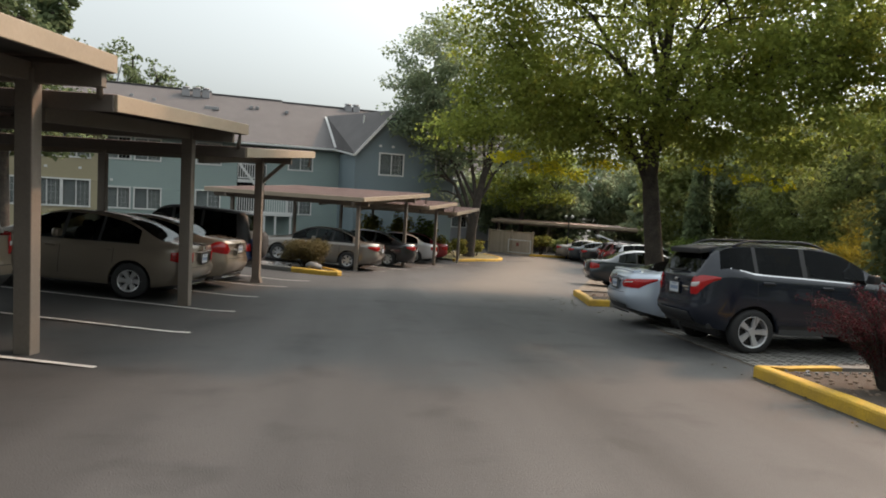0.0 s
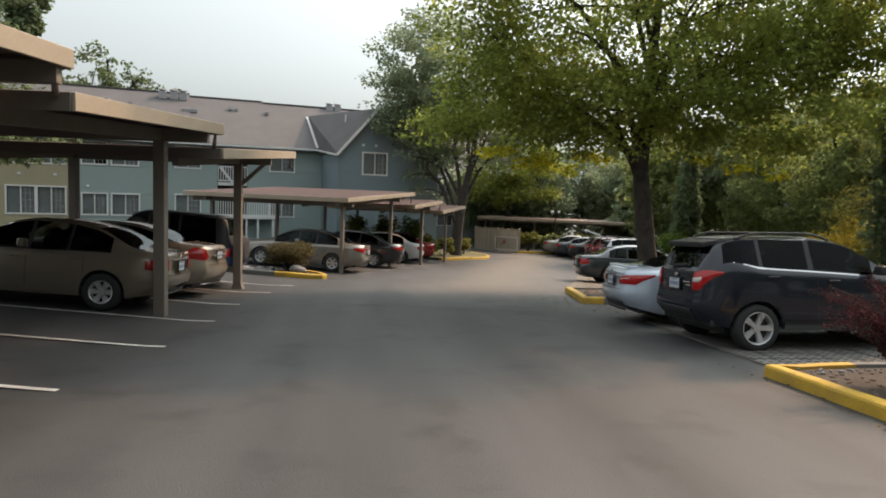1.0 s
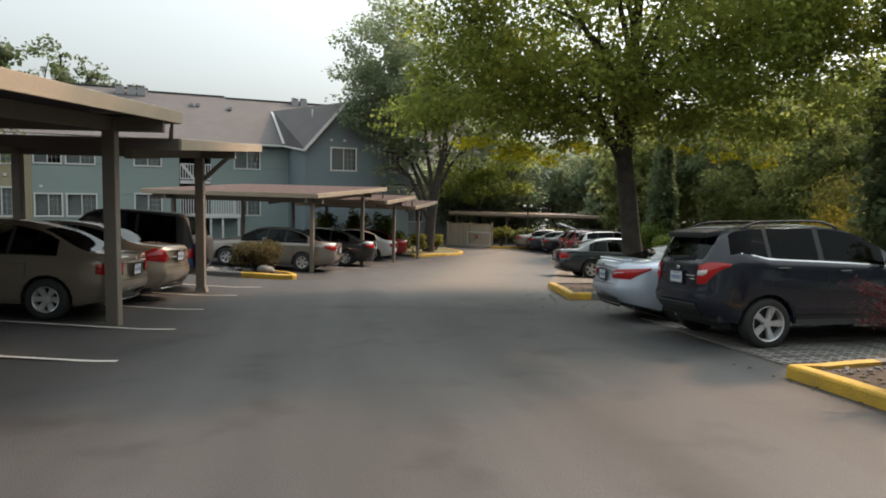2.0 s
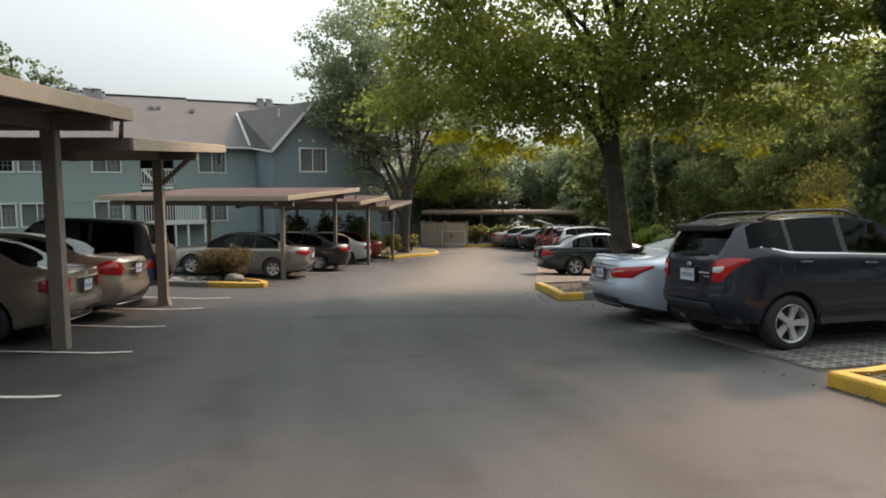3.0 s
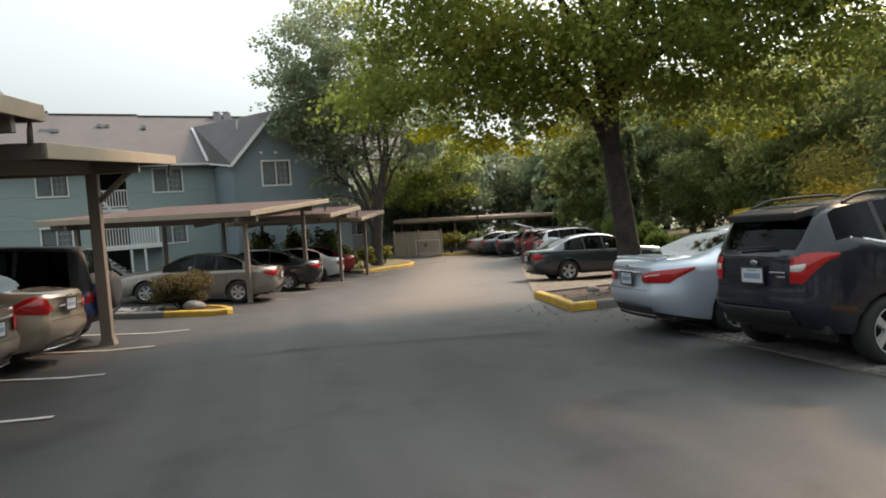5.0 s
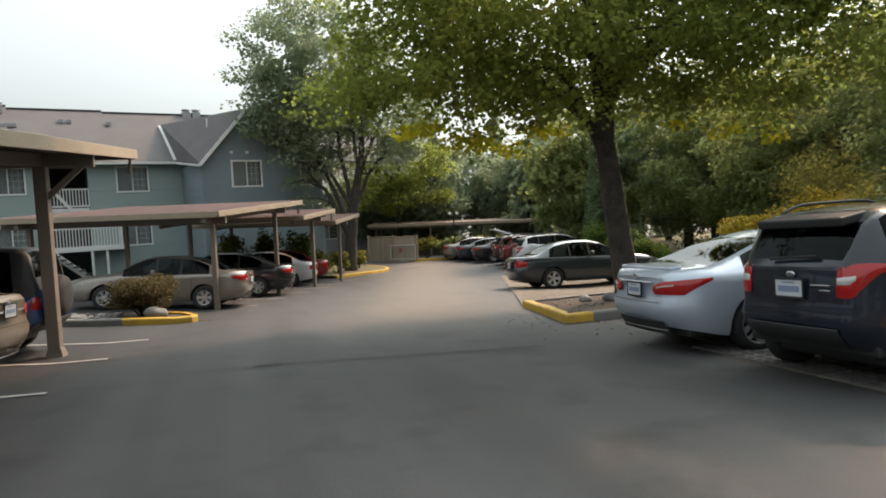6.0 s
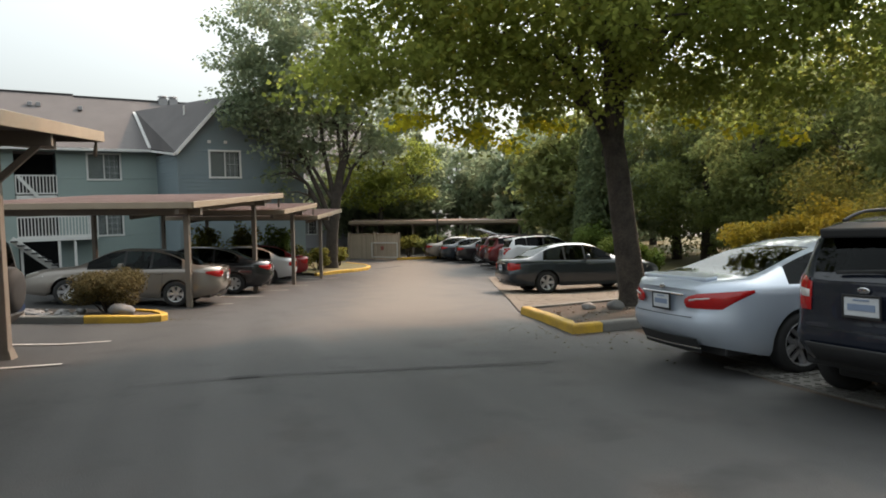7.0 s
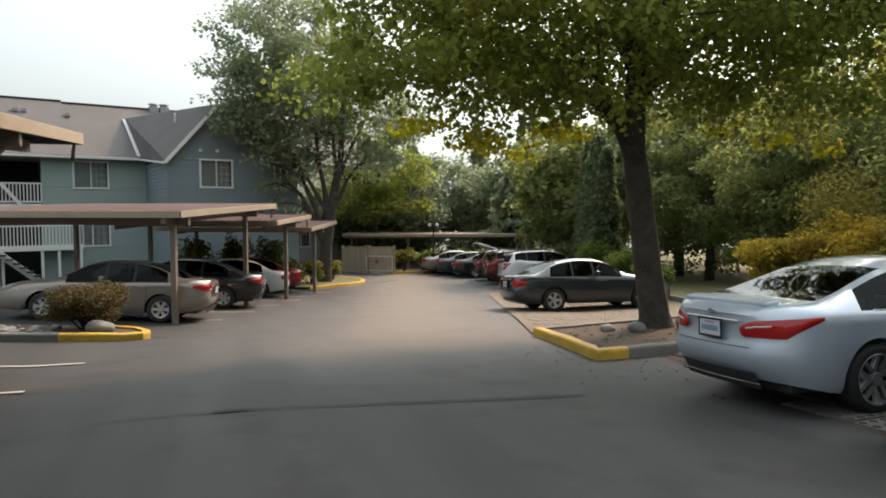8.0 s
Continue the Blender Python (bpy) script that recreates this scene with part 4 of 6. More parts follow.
def build_carport(m, length, depth, rise, posts, back_posts, label, brace=(), setback=0.85, post_w=0.19, fascia_h=0.19, mid_beam=True):
    """carport > roof, ribs, fascia, beams, posts with feet. m: the near front corner of the roof's top edge."""
    port = thing("carport", m, label, "carport", "carports")
    sl = rise / length

    def z(x):
        return sl * x

    # roof deck with standing ribs, in one sheet of metal
    bm = bmesh.new()
    rot = Matrix.Rotation(-math.atan(sl), 4, "Y")
    add_box(bm, length / 2, depth / 2, z(length / 2) - 0.025, length - 0.03, depth - 0.03, 0.03, 0, rot)
    part("roof", bm, M_ROOFMETAL, port, "weathered pinkish-brown ribbed metal roof")
    bm = bmesh.new()
    n = int(length / 0.31)
    for k in range(n + 1):
        x = 0.08 + (length - 0.16) * k / n
        add_box(bm, x, depth / 2, z(x) - 0.004, 0.05, depth - 0.06, 0.022, 0.006)
    part("roof_ribs", bm, M_ROOFMETAL, port)["kind"] = "stuff"
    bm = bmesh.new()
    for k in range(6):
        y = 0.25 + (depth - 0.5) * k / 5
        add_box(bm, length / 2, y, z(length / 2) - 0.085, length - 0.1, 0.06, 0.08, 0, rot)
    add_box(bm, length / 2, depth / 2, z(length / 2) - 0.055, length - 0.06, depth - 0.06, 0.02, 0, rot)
    part("underside", bm, M_UNDER, port, "underside with purlins, shade put into its colour")["kind"] = "stuff"
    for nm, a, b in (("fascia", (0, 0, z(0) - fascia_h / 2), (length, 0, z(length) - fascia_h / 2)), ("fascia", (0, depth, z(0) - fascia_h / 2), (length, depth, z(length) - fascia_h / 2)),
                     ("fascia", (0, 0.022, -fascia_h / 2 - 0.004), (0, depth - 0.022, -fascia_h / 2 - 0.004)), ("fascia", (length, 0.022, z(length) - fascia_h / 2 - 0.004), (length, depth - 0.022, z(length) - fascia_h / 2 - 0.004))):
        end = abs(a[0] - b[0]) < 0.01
        beam_between(nm, a, b, 0.04, fascia_h, M_ENDBOARD if end and setback > 0.6 else M_FASCIA, port, "taupe end board, shade put into its colour" if end and setback > 0.6 else "tan painted fascia board")
    for yy in (setback, depth - 0.9):
        beam_between("beam", (0.05, yy, z(0) - fascia_h - 0.05), (length - 0.05, yy, z(length) - fascia_h - 0.05), 0.12, 0.20, M_BEIGE, port)
    for row, yy in ((posts, setback), (back_posts, depth - 0.9)):
        for x in row:
            w = m @ Vector((x, yy, 0))
            foot = gz(w.x, w.y) - w.z
            top = z(x) - 0.20
            bm = bmesh.new()
            add_box(bm, x, yy, (foot + top) / 2 - 0.05, post_w, post_w, top - foot + 0.1, 0.012)
            if brace:   # flared metal foot
                cone = bmesh.ops.create_cone(bm, cap_ends=False, segments=4, radius1=post_w * 1.02, radius2=post_w * 0.72, depth=0.16, matrix=Matrix.Translation((x + 0.02, yy, foot + 0.08)) @ Matrix.Rotation(radians(45), 4, "Z"))
            part("post", bm, M_BEIGE, port)
            if mid_beam:
                beam_between("cross_beam", (x, 0.05, top - 0.05), (x, depth - 0.05, top - 0.05), 0.11, 0.22, M_BEIGE, port) if yy == setback else None
    for x0, x1 in brace:
        beam_between("knee_brace", (x0, setback - 0.06, z(x0) - 0.86), (x0, 0.12, z(x0) - 0.24), 0.09, 0.09, M_BEIGE, port)
    # drain pipe from the roof's far front corner
    vs, fs = [], []
    tube(vs, fs, [(length - 0.12, 0.10, z(length) - 0.12), (length - 0.10, 0.12, z(length) - 0.30), (length - 0.02, 0.16, z(length) - 0.46)], [0.035] * 3, 8)
    mesh_ob("drain_pipe", vs, fs, M_BEIGE, port, smooth=True)
    return port


DIR1 = 4.85
for y0, z0, ln, rise, posts, brace, lab in (
        (-4.0, 3.12, 5.5, 0.17, (1.5,), (), "tan flat-roofed carport on taupe posts, the highest of a stepped row"),
        (1.4, 3.08, 5.5, 0.17, (5.35,), (), "tan flat-roofed carport on taupe posts, high in a stepped row"),
        (6.9, 2.84, 5.35, 0.22, (4.65,), (), "tan flat-roofed carport on taupe posts, one step down the slope"),
        (12.2, 2.63, 7.5, 0.40, (4.45,), ((4.45, 5.3),), "tan flat-roofed carport with a braced end post")):
    x0 = -2.66 + (y0 - 4.9) * 0.0845
    build_carport(local_frame(x0, y0, z0, DIR1), ln, 5.7, rise, posts, posts, lab, brace)
DIR2 = 25.0
LEAN = Matrix(((1, 0, 0, 0), (0, 1, 0, 0), (0, 0.016, 1, 0), (0, 0, 0, 1)))   # these roofs rise a little towards the back
u2 = Vector((math.sin(radians(DIR2)), math.cos(radians(DIR2))))
for s0, z0, ln, rise, posts, lab in ((0.0, 1.71, 6.75, 0.24, (0.55, 5.15), "low carport with a wide pinkish-brown metal roof"),
                                     (6.8, 1.42, 4.1, 0.18, (2.3,), "low carport, second of the lower row"),
                                     (10.95, 1.12, 4.1, 0.20, (2.0,), "low carport at the end of the lower row")):
    p = Vector((0.09, 23.08)) + u2 * s0
    build_carport(local_frame(p.x, p.y, z0, DIR2) @ LEAN, ln, 6.8 if s0 == 0 else 6.5, rise, posts, posts, lab, (), 0.45, 0.13, 0.16)


# ---- the apartment building ----
HB = Matrix.Translation((-0.7, 40.5, 0)) @ Matrix.Rotation(radians(14), 4, "Z")


def siding(name, s0, s1, z0, z1, d, holes, material, parent, top_at=None, lap=0.18):
    """A wall of lapped boards in the plane y = d, with real holes (s0, z0, s1, z1)."""
    vs, fs = [], []
    rows = int((z1 - z0) / lap) + 1
    cuts = sorted({z0 + lap * k for k in range(rows + 1)} | {h[1] for h in holes} | {h[3] for h in holes})
    for a, b in zip(cuts, cuts[1:]):
        if b - a < 1e-4 or a >= z1:
            continue
        b = min(b, z1)
        spans = [(s0, s1)]
        for hs0, hz0, hs1, hz1 in holes:
            if hz0 < (a + b) / 2 < hz1:
                nxt = []
                for p, q in spans:
                    if hs0 > p:
                        nxt.append((p, min(q, hs0)))
                    if hs1 < q:
                        nxt.append((max(p, hs1), q))
                spans = [(p, q) for p, q in nxt if q - p > 1e-3]
        for p, q in spans:
            if top_at:
                (pa, qa), (pb, qb) = top_at(a), top_at(b)
            else:
                (pa, qa), (pb, qb) = (p, q), (p, q)
            pa, pb, qa, qb = max(p, pa), max(p, pb), min(q, qa), min(q, qb)
            if qa - pa < 0.01:
                continue
            k = len(vs)
            vs += [(pa, d - 0.022, a), (qa, d - 0.022, a), (qb, d - 0.002, b), (pb, d - 0.002, b), (pa, d + 0.12, a), (qa, d + 0.12, a), (qb, d + 0.12, b), (pb, d + 0.12, b)]
            fs += [(k, k + 1, k + 2, k + 3), (k + 4, k + 7, k + 6, k + 5), (k, k + 4, k + 5, k + 1), (k + 3, k + 2, k + 6, k + 7), (k, k + 3, k + 7, k + 4), (k + 1, k + 5, k + 6, k + 2)]
    return mesh_ob(name, vs, fs, material, parent)


def build_window(house, s0, z0, s1, z1, d, grid=True, blind=0.5):
    """window > frame, sashes, muntins, panes, blind."""
    w = new("window")
    w.parent = house
    t = 0.09
    bm = bmesh.new()
    for c, sz in ((((s0 + s1) / 2, d - 0.02, z0 - t / 2 + 0.01), (s1 - s0 + 2 * t, 0.08, t)), (((s0 + s1) / 2, d - 0.02, z1 + t / 2 - 0.01), (s1 - s0 + 2 * t, 0.08, t)),
                  ((s0 - t / 2 + 0.01, d - 0.02, (z0 + z1) / 2), (t, 0.08, z1 - z0 - 0.02)), ((s1 + t / 2 - 0.01, d - 0.02, (z0 + z1) / 2), (t, 0.08, z1 - z0 - 0.02)),
                  (((s0 + s1) / 2, d, (z0 + z1) / 2), (0.06, 0.06, z1 - z0))):
        add_box(bm, *c, *sz, 0.006)
    part("window_frame", bm, M_WHITE, w, "white painted frame")
    half = (s1 - s0) / 2
    for k in (0, 1):
        a = s0 + k * half
        box("pane", (a + half / 2, d + 0.03, (z0 + z1) / 2), (half - 0.03, 0.006, z1 - z0 - 0.02), M_GLASS, w, bevel=0).visible_shadow = False
    if grid:
        bm = bmesh.new()
        a = s0 + half
        for k in (1, 2):
            add_box(bm, a + half * k / 3, d + 0.015, (z0 + z1) / 2, 0.011, 0.015, z1 - z0 - 0.03)
        for k in (1, 2, 3):
            add_box(bm, a + half / 2, d + 0.0155, z0 + (z1 - z0) * k / 4, half - 0.06, 0.014, 0.011)
        part("muntins", bm, M_WHITE, w)
    if blind:
        b0, b1 = (s0, s0 + (s1 - s0) * blind) if blind > 0 else (s1 + (s1 - s0) * blind, s1)
        bm = bmesh.new()
        nsl = int((z1 - z0) / 0.08)
        for k in range(nsl):
            add_box(bm, (b0 + b1) / 2, d + 0.10, z0 + (z1 - z0) * (k + 0.5) / nsl, b1 - b0 - 0.04, 0.012, 0.068)
        part("blind", bm, M_BLIND, w)
    # near-black sheet stands in for the unlit room
    box("room_shade", ((s0 + s1) / 2, d + 0.55, (z0 + z1) / 2), (s1 - s0 + 0.5, 0.02, z1 - z0 + 0.5), M_DARKROOM, w, bevel=0)
    return w


def slab(name, pts, thick, material, parent, label=""):
    """A roof plane: a flat polygon with thickness."""
    n = (Vector(pts[1]) - Vector(pts[0])).cross(Vector(pts[2]) - Vector(pts[0])).normalized()
    if n.z < 0:
        n = -n
    q = len(pts)
    vs = [Vector(p) for p in pts] + [Vector(p) - n * thick for p in pts]
    fs = [tuple(range(q)), tuple(range(2 * q - 1, q - 1, -1))] + [(k, k + q, (k + 1) % q + q, (k + 1) % q) for k in range(q)]
    return mesh_ob(name, vs, fs, material, parent, label)


def build_apartments():
    h = thing("apartment_building", HB, "two-storey apartment building, teal and cream siding, grey shingle roof", "building")
    D, zb = 5.0, -2.2
    wins = [(-19.9, 0.08, -18.6, 1.62), (-18.05, 0.08, -16.65, 1.62), (-16.5, 0.08, -15.1, 1.62), (-19.9, 3.0, -18.6, 4.4), (-18.05, 3.0, -16.65, 4.4), (-16.5, 3.0, -15.1, 4.4),
            (-14.2, 0.08, -12.9, 1.3), (-12.6, 0.08, -11.15, 1.3), (-14.2, 3.08, -12.9, 4.35), (-12.6, 3.08, -11.2, 4.35),
            (-9.05, 0.08, -7.65, 1.36), (-9.05, 3.08, -7.65, 4.35), (-3.35, 0.15, -1.85, 1.36), (-3.35, 3.08, -1.85, 4.36)]
    stair = (-6.6, -2.2, -4.78, 4.45)
    siding("wall", -26, -14.4, zb, 4.62, D, [w for w in wins if w[0] < -14.4], M_CREAM, h, lap=0.19)
    siding("wall", -14.4, 0.0, zb, 4.62, D, [w for w in wins if w[0] > -14.4] + [stair], M_TEAL, h, lap=0.19)
    box("corner_board", (-14.4, D - 0.03, 1.2), (0.14, 0.06, 6.8), M_CREAM, h)
    # wing: side wall and gable front
    siding("wall", 0.0, 6.4, zb, 6.80, 0.0, [(1.52, 3.02, 2.98, 4.28), (5.2, 3.02, 5.8, 4.28)], M_BLUE, h, top_at=lambda z: (0.0, 6.4) if z < 4.2 else ((z - 4.2) / 1.19, 6.4 - (z - 4.2) / 0.66), lap=0.19)
    side = siding("wall", 0, 5.0, zb, 4.3, 0.0, [], M_BLUE, h, lap=0.19)
    side.matrix_local = Matrix.Translation((0.0, 5.0, 0)) @ Matrix.Rotation(radians(-90), 4, "Z")
    box("corner_board", (0.0, -0.02, 1.0), (0.12, 0.10, 6.4), M_BLUE, h)
    for k, w in enumerate(wins):
        build_window(h, *w, D, True, 0.5 if k in (4, 8) else 0.98)
    # full blind added to pale this pane in place of reflected sky
    build_window(h, 1.52, 3.02, 2.98, 4.28, 0.0, True, 0.98)
    build_window(h, 5.2, 3.02, 5.8, 4.28, 0.0, True, 0.5)
    # roofs: main slope to the front and back, stepped in the ridge; wing with valley
    for a, b, dz in ((-26.6, -8.2, 0.22), (-8.2, -3.35, 0.08), (-3.35, 14.0, 0.0)):
        slab("roof", [(a, D - 0.55, 4.62 + dz * 0.3), (b, D - 0.55, 4.62 + dz * 0.3), (b, 10.4, 8.05 + dz), (a, 10.4, 8.05 + dz)], 0.16, M_SHINGLE, h, "grey asphalt shingle roof")
        slab("roof", [(a, 10.4, 8.05 + dz), (b, 10.4, 8.05 + dz), (b, 16.4, 4.6 + dz), (a, 16.4, 4.6 + dz)], 0.16, M_SHINGLE, h)
        beam_between("ridge_cap", (a, 10.4, 8.07 + dz), (b, 10.4, 8.07 + dz), 0.3, 0.05, M_SHINGLE, h)
    slab("wing_roof", [(-0.15, -0.45, 4.14), (2.3, -0.45, 6.97), (-0.35, 8.6, 7.16), (-0.30, 4.45, 4.66)], 0.14, M_SHINGLE, h, "grey shingle wing roof")
    slab("wing_roof", [(6.85, -0.45, 3.95), (6.85, 6.5, 3.95), (-0.35, 8.6, 7.16), (2.3, -0.45, 6.97)], 0.14, M_SHINGLE, h)
    beam_between("rake_board", (-0.2, -0.49, 4.07), (2.3, -0.49, 6.93), 0.05, 0.16, M_WHITE, h, "white rake board")
    beam_between("rake_board", (6.9, -0.49, 3.90), (2.3, -0.49, 6.93), 0.05, 0.16, M_WHITE, h, "white rake board")
    beam_between("valley_flashing", (-0.40, 4.55, 4.72), (-0.42, 8.55, 7.10), 0.16, 0.04, M_WHITE, h, "pale metal valley flashing")
    beam_between("gutter", (-26.6, D - 0.60, 4.55), (-0.4, D - 0.60, 4.55), 0.12, 0.12, M_WHITE, h, "pale gutter")
    beam_between("gutter", (-0.22, -0.45, 4.06), (-0.36, 4.5, 4.55), 0.10, 0.10, M_WHITE, h)
    vs, fs = [], []
    tube(vs, fs, [(0.9, 2.2, 5.2), (0.9, 2.2, 6.75)], [0.05, 0.05], 8)
    mesh_ob("vent_pipe", vs, fs, M_WHITE, h)
    for s, dd in ((-9.9, 9.6), (-9.2, 9.6), (-8.6, 9.6), (1.5, 10.2), (2.1, 10.2)):
        bm = bmesh.new()
        add_box(bm, s, dd, 7.95, 0.5, 0.45, 0.5, 0.02)
        bmesh.ops.create_cone(bm, cap_ends=True, segments=14, radius1=0.2, radius2=0.2, depth=0.14, matrix=Matrix.Translation((s, dd, 8.26)))
        bmesh.ops.create_cone(bm, cap_ends=True, segments=14, radius1=0.3, radius2=0.24, depth=0.06, matrix=Matrix.Translation((s, dd, 8.34)))
        part("chimney", bm, M_GREYWALL, h, "grey metal chimney cap")
    for s, dd in ((-8.2, 8.2), (-11.8, 8.6), (-13.2, 8.9), (-5.6, 8.8), (-5.2, 8.8), (-3.2, 8.6)):
        z = 4.62 + (dd - 4.45) * 0.5865
        wv = 0.9 if s == -8.2 else 0.22
        box("roof_vent", (s, dd, z + 0.10), (wv, 0.35, 0.22), M_GREYWALL, h, bevel=0.02)
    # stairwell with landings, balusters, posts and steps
    # back wall near-black, the stairwell's shade put into its colour
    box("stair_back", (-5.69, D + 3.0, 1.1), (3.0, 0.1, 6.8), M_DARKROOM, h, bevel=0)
    for s in (-6.72, -4.66):
        box("stair_side", (s, D + 1.6, 1.1), (0.1, 2.9, 6.8), M_BLUE, h, bevel=0)
    def railing(sa, sb, z0, z1, d):
        rail = new("railing")
        rail.parent = h
        beam_between("top_rail", (sa, d, z1), (sb, d, z1), 0.07, 0.07, M_WHITE, rail)
        beam_between("bottom_rail", (sa, d, z0), (sb, d, z0), 0.06, 0.08, M_WHITE, rail)
        nb = int((sb - sa) / 0.14)
        for k in range(nb + 1):
            s = sa + (sb - sa) * k / nb
            box("baluster", (s, d, (z0 + z1) / 2), (0.05, 0.04, z1 - z0), M_WHITE, rail, bevel=0)
    railing(-6.55, -4.80, 2.35, 3.24, D - 0.05)
    railing(-6.6, -3.15, 0.22, 1.18, D - 1.0)
    box("landing", (-5.69, D + 0.8, 2.15), (1.75, 1.8, 0.2), M_WHITE, h)
    box("landing", (-4.9, D - 0.45, 0.08), (3.5, 1.2, 0.18), M_WHITE, h)
    for s in (-6.5, -4.9, -4.2, -3.25):
        box("landing_post", (s, D - 0.95, -0.95), (0.12, 0.12, 1.9), M_WHITE, h)
    beam_between("stringer", (-6.9, D - 1.1, 0.15), (-4.8, D - 1.4, -1.7), 0.06, 0.3, M_WHITE, h)
    beam_between("stringer", (-6.45, D - 0.1, 3.2), (-4.9, D - 0.3, 1.2), 0.06, 0.16, M_WHITE, h)
    for k in range(8):
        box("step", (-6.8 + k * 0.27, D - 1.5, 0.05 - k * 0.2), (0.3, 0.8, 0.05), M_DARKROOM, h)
    for s, z in ((-17.4, 2.35), (-15.6, 2.35), (-13.9, 1.75), (1.5, 4.75), (2.3, 4.75)):
        box("wall_vent", (s, (D if s < 0 else 0.0) - 0.05, z), (0.16, 0.08, 0.14), M_WHITE, h)
    return h


build_apartments()


# ---- plants ----
LEAF = {"diamond": [(0, -0.5, 0), (0.34, 0.02, 0.06), (0, 0.5, 0), (-0.34, 0.02, 0.06)],
        "maple": [(0, -0.45, 0), (0.42, -0.22, 0.05), (0.30, 0.12, 0.03), (0, 0.55, 0), (-0.30, 0.12, 0.03), (-0.42, -0.22, 0.05)]}


def leaf_cloud(name, centers, radii, counts, size, material, parent, shape="diamond", seed=1, flat=0.5, label="", hang=0.0):
    """Many small leaves strewn round centres; one mesh."""
    rng = np.random.default_rng(seed)
    c = np.repeat(np.asarray(centers, float), counts, axis=0)
    r = np.repeat(np.asarray(radii, float), counts, axis=0)
    n = len(c)
    d = rng.normal(size=(n, 3))
    d /= np.linalg.norm(d, axis=1)[:, None]
    p = c + d * r * (rng.random(n) ** 0.42)[:, None]
    p[:, 2] -= hang * rng.random(n)
    nrm = rng.normal(size=(n, 3)) * flat + d * 0.4 + np.array([0, 0, 0.55])
    nrm /= np.linalg.norm(nrm, axis=1)[:, None]
    a = np.cross(nrm, rng.normal(size=(n, 3)))
    a /= np.linalg.norm(a, axis=1)[:, None]
    b = np.cross(nrm, a)
    tpl = np.array(LEAF[shape])
    k = len(tpl)
    sc = size * (0.65 + 0.7 * rng.random(n))[:, None, None]
    v = p[:, None, :] + sc * (tpl[None, :, 0:1] * a[:, None] + tpl[None, :, 1:2] * b[:, None] + tpl[None, :, 2:3] * nrm[:, None])
    me = bpy.data.meshes.new(name)
    if k == 4:
        tri = np.array([[0, 1, 2], [0, 2, 3]])
    else:
        tri = np.array([[0, 1, 2], [0, 2, 3], [0, 3, 4], [0, 4, 5]])
    f = (np.arange(n)[:, None, None] * k + tri[None]).reshape(-1, 3)
    me.vertices.add(n * k)
    me.vertices.foreach_set("co", v.reshape(-1))
    me.loops.add(f.size)
    me.loops.foreach_set("vertex_index", f.reshape(-1))
    me.polygons.add(len(f))
    me.polygons.foreach_set("loop_start", np.arange(0, f.size, 3))
    me.polygons.foreach_set("loop_total", np.full(len(f), 3))
    me.update()
    me.validate()
    me.materials.append(material)
    ob = new(name, me)
    ob.parent = parent
    ob["kind"] = "stuff"
    if label:
        ob["label"] = label
    return ob


